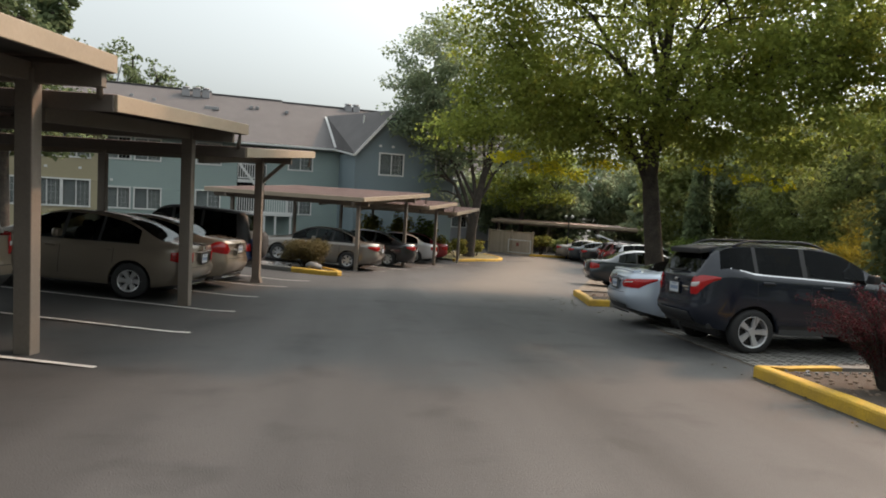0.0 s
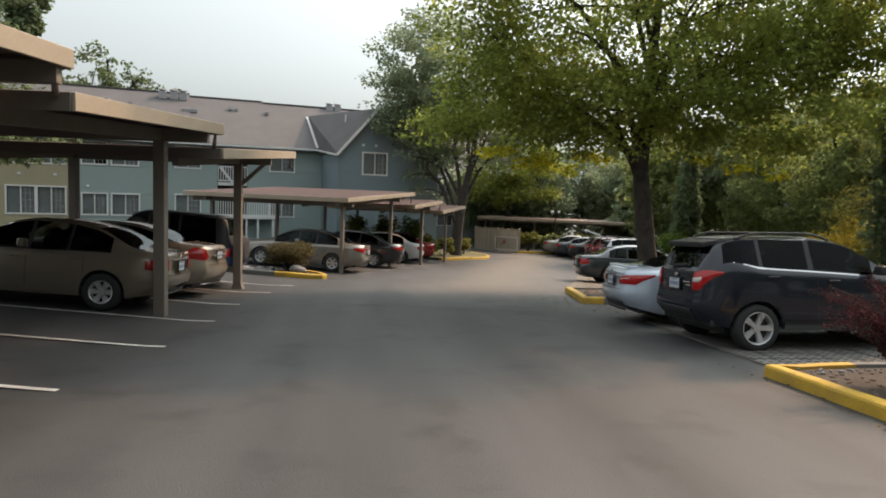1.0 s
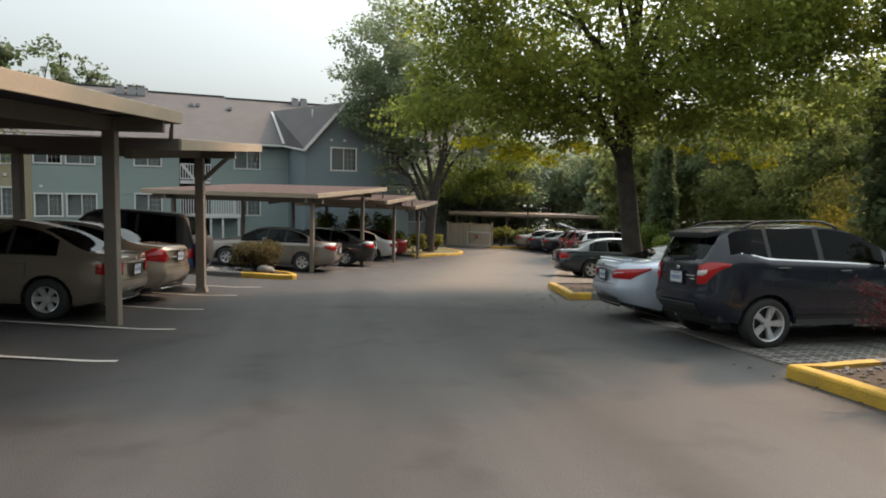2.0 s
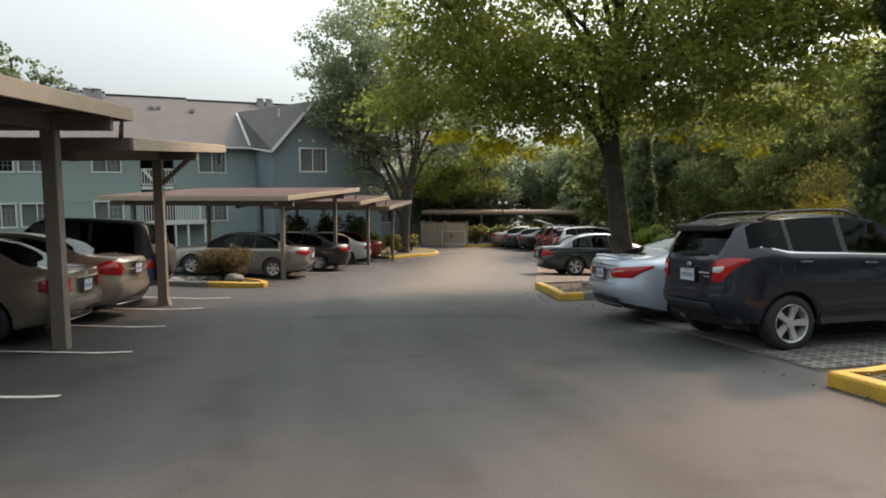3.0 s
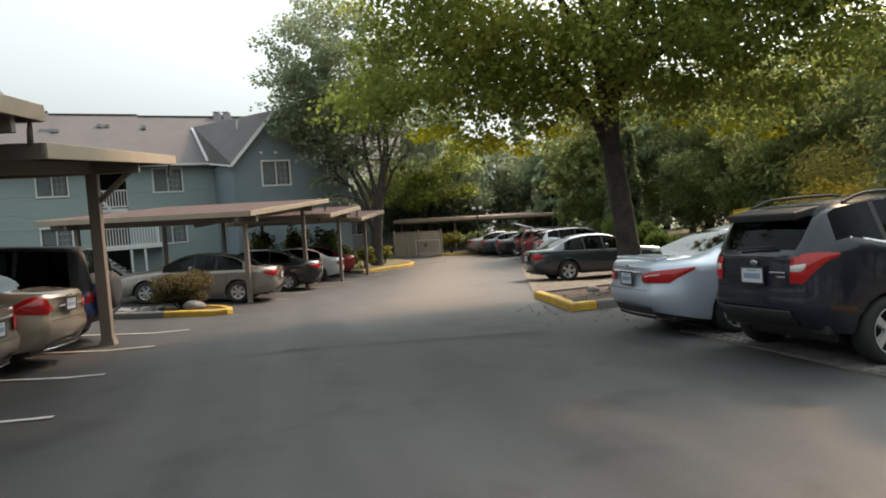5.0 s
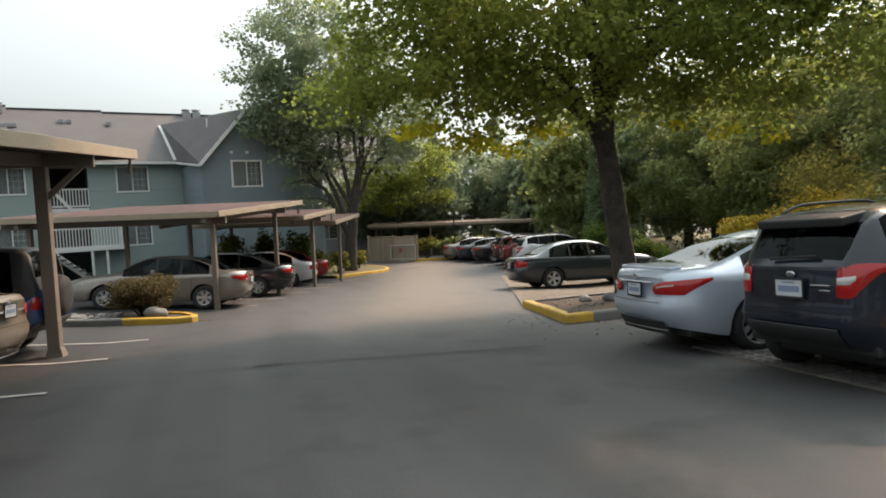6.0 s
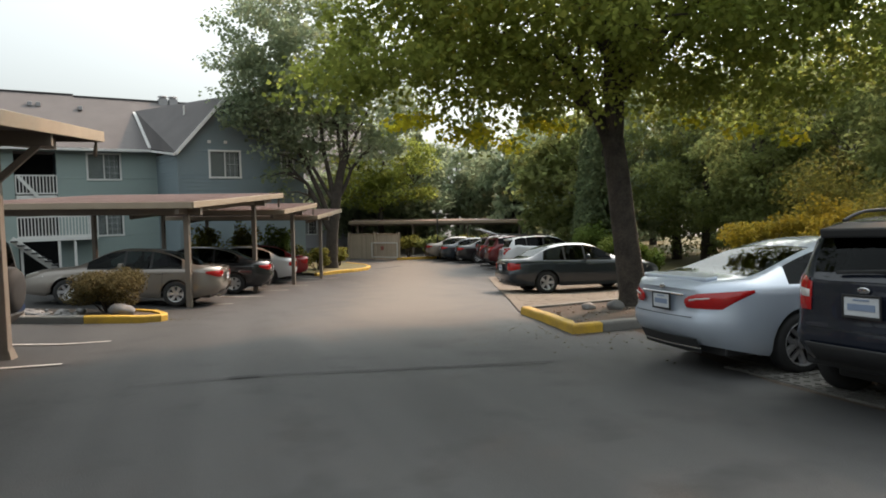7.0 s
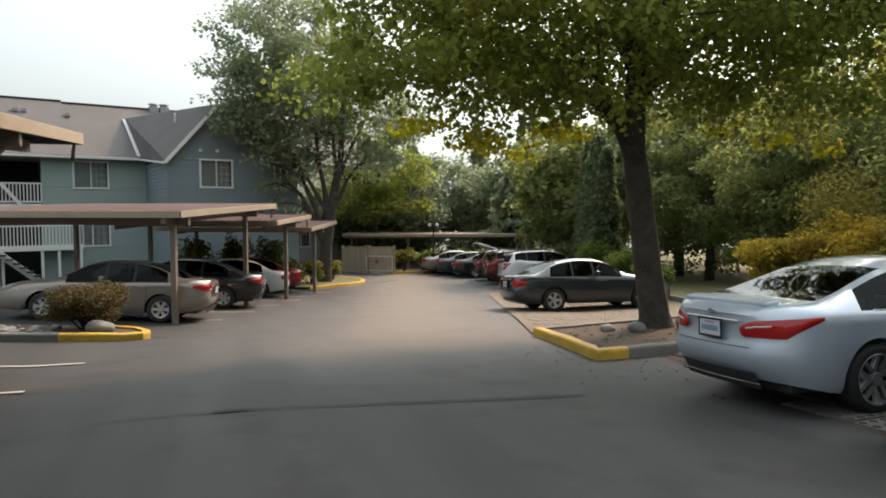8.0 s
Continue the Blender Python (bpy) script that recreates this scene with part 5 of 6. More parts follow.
def build_tree(name, m, label, trunk, limbs, crown, leaves, n_clumps, per, leaf_size, material, seed, shape="diamond", clump=0.8, extra=(), bark=None):
    """tree > trunk, crown. trunk: (x, y, z, radius) knots; limbs: (start knot, end point); crown: (centre, radii) lobes."""
    t = thing(name, m, label, "tree", "trees")
    rng = random.Random(seed)
    vs, fs = [], []
    tube(vs, fs, [k[:3] for k in trunk], [k[3] for k in trunk], 12)
    tips = []
    for z0, end, r0 in limbs:
        base = next((Vector(a[:3]).lerp(Vector(b[:3]), (z0 - a[2]) / (b[2] - a[2])) for a, b in zip(trunk, trunk[1:]) if a[2] <= z0 <= b[2]), Vector(trunk[-1][:3]))
        end = Vector(end)
        pts = []
        for k in range(6):
            q = k / 5
            p = base.lerp(end, q) + Vector((0, 0, 0.12 * (end - base).length * math.sin(q * math.pi) * (1 if k else 0)))
            p += Vector((rng.uniform(-1, 1), rng.uniform(-1, 1), rng.uniform(-1, 1))) * 0.09 * (1 if 0 < k < 5 else 0)
            pts.append(p)
        tube(vs, fs, pts, [r0 * (1 - 0.8 * k / 5) for k in range(6)], 7)
        for k in (2, 3, 4):
            for _ in range(2):
                e2 = pts[k] + Vector((rng.uniform(-1, 1), rng.uniform(-1, 1), rng.uniform(-0.2, 0.9))) * (end - base).length * 0.42
                mid = pts[k].lerp(e2, 0.5) + Vector((0, 0, 0.15))
                tube(vs, fs, [pts[k], mid, e2], [r0 * 0.35, r0 * 0.22, 0.012], 5)
                tips.append(e2)
        tips.append(end)
    mesh_ob("trunk", vs, fs, bark or M_BARK, t, smooth=True)
    cs, rs, ns = [], [], []
    tot = sum(r[0] * r[1] * r[2] for _, r in crown)
    for c, r in crown:
        for _ in range(max(1, int(n_clumps * r[0] * r[1] * r[2] / tot))):
            d = Vector((rng.gauss(0, 1), rng.gauss(0, 1), rng.gauss(0, 1))).normalized() * (0.25 + 0.75 * rng.random() ** 0.45)
            cs.append((c[0] + d.x * r[0], c[1] + d.y * r[1], c[2] + d.z * r[2]))
            q = clump * rng.uniform(0.6, 1.35)
            rs.append((q, q, q * 0.6))
            ns.append(int(per * rng.uniform(0.6, 1.4)))
    for e in tips:
        cs.append(tuple(e))
        rs.append((clump * 0.8, clump * 0.8, clump * 0.5))
        ns.append(per // 2)
    leaf_cloud("crown", cs, rs, ns, leaf_size, material, t, shape, seed)
    for nm, mt, pts, rad, cnt, lab in extra:
        leaf_cloud(nm, pts, [rad] * len(pts), [cnt] * len(pts), leaf_size, mt, t, shape, seed + 7, label=lab)
    return t


# maple in the island: leaning trunk that forks, wide crown over the lane
X, Y = 8.22, 16.5
Z0 = gz(X, Y) - 0.05
build_tree("maple_tree", Matrix.Translation((X, Y, Z0)), "tall maple with dark bark and broad yellow-green crown",
           [(0, 0, 0, 0.46), (-0.02, 0, 0.14, 0.34), (-0.05, 0, 0.36, 0.275), (-0.18, 0.06, 1.4, 0.24), (-0.33, 0.1, 2.6, 0.225), (-0.42, 0.14, 3.4, 0.20), (-0.35, 0.1, 5.5, 0.15), (-0.1, 0.0, 9.5, 0.06)],
           [(3.0, (-1.7, 0.4, 5.2), 0.14), (3.5, (-4.2, 1.2, 5.6), 0.11), (4.4, (2.8, -0.9, 6.6), 0.10), (3.4, (-2.4, -2.6, 6.0), 0.11), (3.8, (2.2, 2.6, 6.4), 0.10), (4.2, (3.6, -1.8, 6.6), 0.10), (4.6, (-3.6, 0.2, 8.4), 0.10), (5.0, (0.6, -3.0, 8.4), 0.09), (5.5, (2.2, 1.2, 9.0), 0.08), (5.8, (-1.8, 0.8, 10.6), 0.08), (6.5, (-3.0, -1.6, 11.0), 0.07)],
           [((-0.4, 0.2, 7.2), (4.7, 4.4, 3.7)), ((-3.3, 0.6, 5.0), (2.3, 2.0, 1.5)), ((3.1, -1.4, 5.4), (2.6, 2.4, 2.2)), ((0.3, -1.6, 5.2), (2.4, 1.6, 1.0)), ((3.8, 0.4, 7.6), (2.2, 2.2, 2.2)), ((5.2, -1.4, 8.0), (2.4, 2.2, 2.4)), ((-2.6, -1.2, 10.2), (3.4, 3.2, 2.6)), ((4.8, -0.8, 6.4), (2.2, 2.0, 2.0)), ((-4.6, 0.6, 7.2), (1.9, 1.9, 2.6)), ((-5.0, 0.5, 5.0), (1.5, 1.6, 1.2)), ((-4.9, 0.2, 9.4), (1.7, 1.8, 1.6)), ((2.6, -1.0, 10.6), (3.2, 2.8, 2.2)), ((-4.0, 0.2, 4.4), (2.3, 1.8, 0.9)), ((2.4, -0.6, 4.6), (2.3, 1.8, 1.0)), ((0.9, -1.0, 4.5), (2.0, 1.6, 0.7)), ((-3.6, 0.0, 4.3), (2.6, 1.6, 0.9))],
           None, 720, 150, 0.105, L_MAPLE, 11, "maple", 0.80,
           extra=(("backlit_leaves", L_MAPLELIT, [(-4.2 + 0.42 * (k % 8) + 0.2 * math.sin(k * 3.1), 1.2 + 0.5 * math.sin(k * 1.7), 3.42 + 0.16 * math.sin(k * 2.3) + 0.10 * abs(k % 8 - 4)) for k in range(16)] + [(2.4, -1.4, 3.3), (1.6, -1.0, 3.45), (0.9, -0.6, 3.7)], (0.40, 0.40, 0.20), 60, "leaves on the lowest boughs, yellow backlight put into their colour"),))

# second tree with several stems, at the end of the lower carports
X, Y = 6.55, 40.3
build_tree("multi_stem_tree", Matrix.Translation((X, Y, gz(X, Y) - 0.05)), "tall grey-green ash tree with several spreading stems",
           [(0, 0, 0, 0.42), (0, 0, 0.5, 0.34), (0.1, 0, 2.0, 0.30), (0.4, 0, 4.0, 0.24), (0.9, 0, 6.5, 0.17), (1.1, 0, 10, 0.08)],
           [(1.9, (-2.0, 0, 5.5), 0.19), (2.2, (-3.0, 0.5, 8.5), 0.16), (3.0, (-0.8, 0.4, 9.5), 0.15), (3.6, (2.6, 0.2, 6.8), 0.13), (4.6, (3.0, 0.6, 9.4), 0.11), (5.5, (-0.2, -0.6, 12.0), 0.10), (3.4, (-3.5, 0, 8.4), 0.12)],
           [((-1.6, 0, 10.6), (4.2, 3.6, 4.2)), ((-2.7, 0, 8.6), (2.4, 2.2, 2.5)), ((2.6, 0, 8.2), (2.6, 2.6, 2.6)), ((-1.4, 0, 6.2), (1.5, 1.4, 0.9))],
           None, 260, 110, 0.22, L_HAZED, 12, "diamond", 1.0)

# ---- shrubs, hedges and woods ----
def build_shrub(name, x, y, r, h, material, label, seed, n=1400, size=0.06, stems=True, z=None, lobes=7):
    """shrub > stems, foliage: an uneven mound of small leaves on thin stems."""
    z0 = gz(x, y) if z is None else z
    t = thing(name, Matrix.Translation((x, y, z0)), label, "shrub", "shrubs")
    rng = random.Random(seed)
    cs, rs, ns = [], [], []
    vs, fs = [], []
    for k in range(lobes):
        a = rng.uniform(0, 6.28)
        q = r * rng.uniform(0.15, 0.72)
        zz = h * rng.uniform(0.35, 0.82)
        c = (math.cos(a) * q, math.sin(a) * q, zz)
        cs.append(c)
        rs.append((r * rng.uniform(0.35, 0.55), r * rng.uniform(0.35, 0.55), h * rng.uniform(0.16, 0.26)))
        ns.append(n // lobes)
        tube(vs, fs, [(0.1 * c[0], 0.1 * c[1], -0.03), (c[0] * 0.5, c[1] * 0.5, zz * 0.55), c], [0.03 * r, 0.022 * r, 0.008], 5)
    mesh_ob("stems", vs, fs, M_BARK, t)
    leaf_cloud("foliage", cs, rs, ns, size, material, t, "diamond", seed)
    return t


def build_conifer(name, x, y, r, h, material, label, seed, n=9000, size=0.35, z=None, base=0.0, column=False):
    """conifer > trunk, crown: whorls of drooping sprays, or a dense column."""
    z0 = gz(x, y) if z is None else z
    t = thing(name, Matrix.Translation((x, y, z0 - 0.1)), label, "tree", "trees")
    rng = random.Random(seed)
    vs, fs = [], []
    tube(vs, fs, [(0, 0, 0), (0, 0, h * 0.5), (0, 0, h * 0.98)], [0.022 * h, 0.014 * h, 0.01], 8)
    cs, rs, ns = [], [], []
    k = 0
    zz = base + 0.15
    while zz < h * 0.98:
        q = (zz - base) / (h - base)
        w = r * ((1 - q) ** (0.45 if column else 0.85)) * (1.0 if q > 0.05 else 0.9)
        m = max(3, int(3 + 6 * w / max(r, 0.1)))
        for j in range(m):
            a = rng.uniform(0, 6.28)
            ww = w * rng.uniform(0.55, 1.12)
            tip = (math.cos(a) * ww * 0.72, math.sin(a) * ww * 0.72, zz + (0.25 * w if column else -0.12 * w))
            cs.append(tip)
            rs.append((max(0.12, ww * 0.42), max(0.12, ww * 0.42), h * (0.035 if not column else 0.05)))
            ns.append(1)
            if not column and j % 2 == 0:
                tube(vs, fs, [(0, 0, zz + 0.1), (tip[0] * 0.6, tip[1] * 0.6, zz + 0.05), tip], [0.006 * h, 0.004 * h, 0.006], 4)
        zz += h * 0.036
    per = max(4, n // len(cs))
    leaf_cloud("crown", cs, rs, [per] * len(cs), size, material, t, "diamond", seed, hang=0.15)
    mesh_ob("trunk", vs, fs, M_BARK, t, smooth=True)
    return t


def build_woodland_tree(x, y, r, h, material, label, seed, n_clumps=70, per=60, size=0.34, low=0.25, z=None):
    z0 = (gz(x, y) if z is None else z) - 0.1
    rng = random.Random(seed)
    lx, ly = rng.uniform(-0.6, 0.6), rng.uniform(-0.6, 0.6)
    limbs = []
    for k in range(7):
        a = rng.uniform(0, 6.28)
        limbs.append((h * rng.uniform(0.28, 0.62), (math.cos(a) * r * 0.7, math.sin(a) * r * 0.7, h * rng.uniform(0.5, 0.88)), 0.012 * h))
    cz = h * (low + 1) / 2
    build_tree("woodland_tree", Matrix.Translation((x, y, z0)), label,
               [(0, 0, 0, 0.026 * h), (lx * 0.3, ly * 0.3, h * 0.3, 0.018 * h), (lx, ly, h * 0.65, 0.011 * h), (lx, ly, h * 0.9, 0.004 * h)], limbs,
               [((0, 0, cz), (r, r, h - cz)), ((r * 0.4, -r * 0.3, cz * 0.85), (r * 0.7, r * 0.7, h * 0.25)), ((-r * 0.4, -r * 0.4, cz * 0.7), (r * 0.6, r * 0.6, h * 0.22))],
               None, n_clumps, per, size, material, seed, "diamond", r * 0.26)


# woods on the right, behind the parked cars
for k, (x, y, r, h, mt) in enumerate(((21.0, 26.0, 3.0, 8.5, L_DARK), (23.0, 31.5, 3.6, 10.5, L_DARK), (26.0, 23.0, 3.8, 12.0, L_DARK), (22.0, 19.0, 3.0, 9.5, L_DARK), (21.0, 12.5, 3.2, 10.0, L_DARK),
                                     (25.0, 36.0, 4.2, 13.0, L_HAZED), (21.0, 40.0, 3.6, 11.0, L_DARK), (27.0, 28.0, 4.2, 13.0, L_DARK), (25.5, 46.0, 4.0, 11.5, L_HAZED), (27.0, 16.0, 4.0, 13.0, L_DARK),
                                     (20.0, 6.5, 3.4, 10.5, L_DARK), (31.0, 40.0, 4.5, 13.0, L_HAZED), (16.5, 60.0, 4.2, 9.5, L_HAZED), (22.0, 62.0, 4.6, 10.5, L_HAZED), (28.0, 58.0, 4.6, 11.5, L_HAZED), (13.5, 64.5, 3.6, 9.0, L_HAZED), (34.0, 50.0, 5.0, 13.0, L_HAZED))):
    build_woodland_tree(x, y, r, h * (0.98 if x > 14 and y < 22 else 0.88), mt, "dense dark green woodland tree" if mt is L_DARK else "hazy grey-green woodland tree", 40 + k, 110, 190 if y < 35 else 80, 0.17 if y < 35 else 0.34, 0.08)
for k, (x, y, h) in enumerate(((16.4, 30.6, 6.6), (17.0, 31.8, 7.0), (17.6, 33.0, 6.8), (18.2, 34.2, 7.2), (18.9, 35.4, 6.9), (15.9, 29.4, 5.9))):
    build_conifer("arborvitae", x, y, 0.85, h, L_CONIFER, "tall dark green columnar arborvitae", 80 + k, 4200, 0.20, column=True)
build_conifer("cypress", 13.1, 13.2, 1.35, 10.2, L_CONIFER, "very tall dark columnar cypress", 90, 14000, 0.2, column=True)
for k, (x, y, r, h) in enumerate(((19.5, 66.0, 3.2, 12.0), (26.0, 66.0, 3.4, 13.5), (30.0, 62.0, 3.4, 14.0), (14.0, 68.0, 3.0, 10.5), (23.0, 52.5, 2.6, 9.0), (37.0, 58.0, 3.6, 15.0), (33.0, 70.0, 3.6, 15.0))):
    build_conifer("fir_tree", x, y, r, h, L_HAZED, "hazy grey-green fir beyond the lane", 100 + k, 5200, 0.5, base=0.6)
build_conifer("pine_tree", -15.8, 30.5, 3.8, 17.0, L_CONIFER, "tall dark pine in front of the cream wall", 120, 18000, 0.26, base=4.6)
for k, (x, y, r, h) in enumerate(((-19.5, 57.5, 3.2, 15.6), (-17.2, 60.0, 2.4, 13.6), (-14.6, 58.0, 1.8, 12.4), (-26.0, 52.0, 4.0, 17.0))):
    build_woodland_tree(x, y, r, h, L_CONIFER, "thin dark grey-green tree behind the roof", 130 + k, 80, 60, 0.30, 0.3)
build_conifer("tall_pine", -25.5, 57.0, 5.4, 23.0, L_CONIFER, "very tall dark pine behind the apartments", 140, 12000, 0.5, base=6.0)
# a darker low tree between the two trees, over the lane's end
build_woodland_tree(12.2, 61.5, 3.6, 7.6, L_HAZED, "broad grey-green tree beyond the lane", 150, 90, 60, 0.34, 0.32)
build_woodland_tree(13.4, 56.5, 3.9, 11.5, L_MAPLE, "broad olive green tree behind the bin enclosure", 151, 90, 90, 0.26, 0.30)
for k, (x, y, r, h, mt, lab) in enumerate(((15.0, 20.4, 1.25, 2.1, L_YELSHRUB, "golden yellow shrub"), (16.2, 19.0, 1.35, 2.3, L_YELSHRUB, "golden yellow shrub"), (14.6, 11.2, 1.2, 2.6, L_OLIVE, "olive-yellow shrub"),
                                          (17.8, 20.5, 1.9, 3.9, L_OLIVE, "tall olive-yellow shrub"), (18.6, 16.2, 1.9, 3.6, L_OLIVE, "tall olive-yellow shrub"), (15.0, 15.8, 1.5, 2.6, L_OLIVE, "olive-yellow shrub"), (15.2, 13.3, 1.4, 2.5, L_YELSHRUB, "golden yellow shrub"), (15.5, 8.8, 1.6, 2.7, L_GREEN, "green shrub"),
                                          (14.8, 26.5, 0.9, 1.9, L_GREEN, "bright green shrub"), (15.4, 29.0, 1.1, 2.3, L_GREEN, "bright green shrub"), (20.6, 37.5, 1.4, 1.5, L_GREEN, "low green hedge shrub"), (22.6, 41.0, 1.6, 1.5, L_GREEN, "low green hedge shrub"), (14.2, 24.2, 0.7, 1.3, L_GREEN, "bright green shrub"))):
    build_shrub("shrub", x, y, r, h, mt, lab + " at the edge of the woods", 160 + k, 6500, 0.10, lobes=14)
for k in range(7):
    build_shrub("hedge_shrub", 13.4 + k * 1.15, 49.0 - k * 0.55, 1.0, 1.55, L_DARK if k % 3 else L_OLIVE, "clipped hedge shrub before the far carport", 190 + k, 900, 0.2, lobes=7)
for k, (x, y, h) in enumerate(((5.6, 38.8, 1.3), (4.4, 37.6, 1.6), (7.4, 42.5, 1.3), (3.4, 36.9, 2.6), (2.0, 37.6, 2.4), (0.6, 36.2, 2.2))):
    build_shrub("shrub", x, y, 0.9, h, L_OLIVE if k != 3 else L_GREEN, "olive green shrub by the lower carports", 200 + k, 1300, 0.15, lobes=8)
for k in range(6):
    build_shrub("shrub", -17.5 + k * 1.7, 38.0 + 0.3 * k, 0.7, 1.25, L_BROWN if k % 2 else L_DARK, "brownish shrub against the building", 215 + k, 700, 0.12, lobes=7)


# ---- kerbs, islands, pavement ----
def kerb_run(name, pts, material, label, w=0.16, h=0.15):
    """One length of kerb that follows the ground, with a rounded top edge."""
    fine = []
    for a, b in zip(pts, pts[1:]):
        n = max(1, int(math.dist(a, b) / 0.4))
        fine += [(a[0] + (b[0] - a[0]) * k / n, a[1] + (b[1] - a[1]) * k / n) for k in range(n)]
    fine.append(pts[-1])
    vs, fs = [], []
    prof = ((0, -0.06), (0.0, h - 0.035), (0.012, h - 0.010), (0.035, h), (w, h), (w, -0.06))
    for k, p in enumerate(fine):
        a, b = Vector(fine[max(k - 1, 0)]), Vector(fine[min(k + 1, len(fine) - 1)])
        d = (b - a).normalized()
        nrm = Vector((-d.y, d.x))
        for off, z in prof:
            q = Vector(p) + nrm * off
            vs.append((q.x, q.y, gz(p[0], p[1]) + z + 0.004 * math.sin(k * 2.3)))
    m = len(prof)
    for k in range(len(fine) - 1):
        fs += [(k * m + j, k * m + j + 1, (k + 1) * m + j + 1, (k + 1) * m + j) for j in range(m - 1)]
    fs += [tuple(range(m - 1, -1, -1)), tuple((len(fine) - 1) * m + j for j in range(m))]
    return tagged(mesh_ob(name, vs, fs, material), label, "kerb", kind="structure")


def stones(name, poly, n, size, label, seed, dz=0.08, material=None):
    """Loose stones strewn over a bed, each a squashed, knobbly pebble; one object."""
    rng = random.Random(seed)
    vs, fs = [], []
    xs, ys = [p[0] for p in poly], [p[1] for p in poly]

    def inside(x, y):
        c = False
        for (ax, ay), (bx, by) in zip(poly, poly[1:] + poly[:1]):
            if (ay > y) != (by > y) and x < (bx - ax) * (y - ay) / (by - ay) + ax:
                c = not c
        return c
    made = 0
    while made < n:
        x, y = rng.uniform(min(xs), max(xs)), rng.uniform(min(ys), max(ys))
        if not inside(x, y):
            continue
        made += 1
        bm = bmesh.new()
        bmesh.ops.create_icosphere(bm, subdivisions=1, radius=0.5)
        s = size * rng.uniform(0.5, 1.4)
        rot = Matrix.Rotation(rng.uniform(0, 6.28), 4, "Z")
        k = len(vs)
        for v in bm.verts:
            c = rot @ Vector((v.co.x * s * 1.3, v.co.y * s, v.co.z * s * 0.65)) * rng.uniform(0.88, 1.1)
            vs.append((x + c.x, y + c.y, gz(x, y) + dz + c.z))
        fs += [tuple(k + v.index for v in f.verts) for f in bm.faces]
        bm.free()
    return tagged(mesh_ob(name, vs, fs, material or M_ROCK, smooth=True), label, "stones", kind="stuff")


def boulder(x, y, s, label, seed):
    bm = bmesh.new()
    bmesh.ops.create_icosphere(bm, subdivisions=3, radius=0.5)
    for v in bm.verts:
        q = 1 + 0.22 * noise.noise(v.co * 2.2 + Vector((seed, 0, 0))) + 0.07 * noise.noise(v.co * 7)
        v.co = Vector((v.co.x * s * 1.35, v.co.y * s, v.co.z * s * 0.8)) * q
    ob = part("boulder", bm, M_ROCK, smooth=True)
    ob.location = (x, y, gz(x, y) + s * 0.33 + 0.08)
    return tagged(ob, label, "stone")


# tree island
TI = [(5.60, 14.45), (6.12, 14.42), (12.4, 14.70), (12.4, 17.9), (6.10, 17.25)]
patch("island_bed", TI, M_SOIL, 0.10, "dry leaf-strewn soil in the tree island", "soil")
kerb_run("kerb_1", [(6.10, 17.25), (5.60, 14.45), (6.12, 14.42)], M_YELLOW, "yellow painted kerb of the tree island")
kerb_run("kerb_2", [(6.13, 14.42), (12.4, 14.70)], M_KERB, "grey concrete kerb of the tree island")
kerb_run("kerb_3", [(12.4, 17.9), (6.10, 17.26)], M_KERB, "grey concrete kerb of the tree island")
stones("leaf_litter_stones", TI, 260, 0.055, "stones and clods in the tree island", 5, 0.105, M_CLOD)
for k, (x, y, s) in enumerate(((7.5, 16.1, 0.26), (8.5, 16.0, 0.34), (8.35, 16.5, 0.3), (7.1, 16.4, 0.2))):
    boulder(x, y, s, "grey stone at the foot of the maple", k)
# near island with barberry
NI = [(5.25, -9.0), (11.6, -9.0), (11.6, 7.35), (6.5, 7.12), (5.25, 6.95)]
patch("island_bed", NI, M_SOIL, 0.10, "brown soil with stones in the near island", "soil")
kerb_run("kerb_4", [(6.45, 7.12), (5.25, 6.95), (5.25, 6.2), (5.25, -9.0)], M_YELLOW, "yellow painted kerb of the near island")
kerb_run("kerb_5", [(11.6, 7.35), (6.46, 7.12)], M_KERB, "grey concrete kerb of the near island")
stones("river_stones", [(5.5, 0.6), (7.4, -0.4), (9.4, 0.8), (9.9, 3.4), (9.0, 5.0), (7.6, 5.5), (6.1, 5.3), (5.5, 4.7)], 1100, 0.12, "pale grey river stones in the near island", 6, 0.13)
stones("soil_clods", [(5.5, 5.6), (8.5, 5.6), (8.5, 7.0), (5.6, 6.8)], 160, 0.045, "clods and small stones in brown soil", 8, 0.105, M_CLOD)
stones("kerb_stones", [(5.55, 6.55), (8.5, 6.85), (8.5, 7.1), (5.6, 6.85)], 45, 0.045, "small tan stones along the back kerb", 18, 0.115)


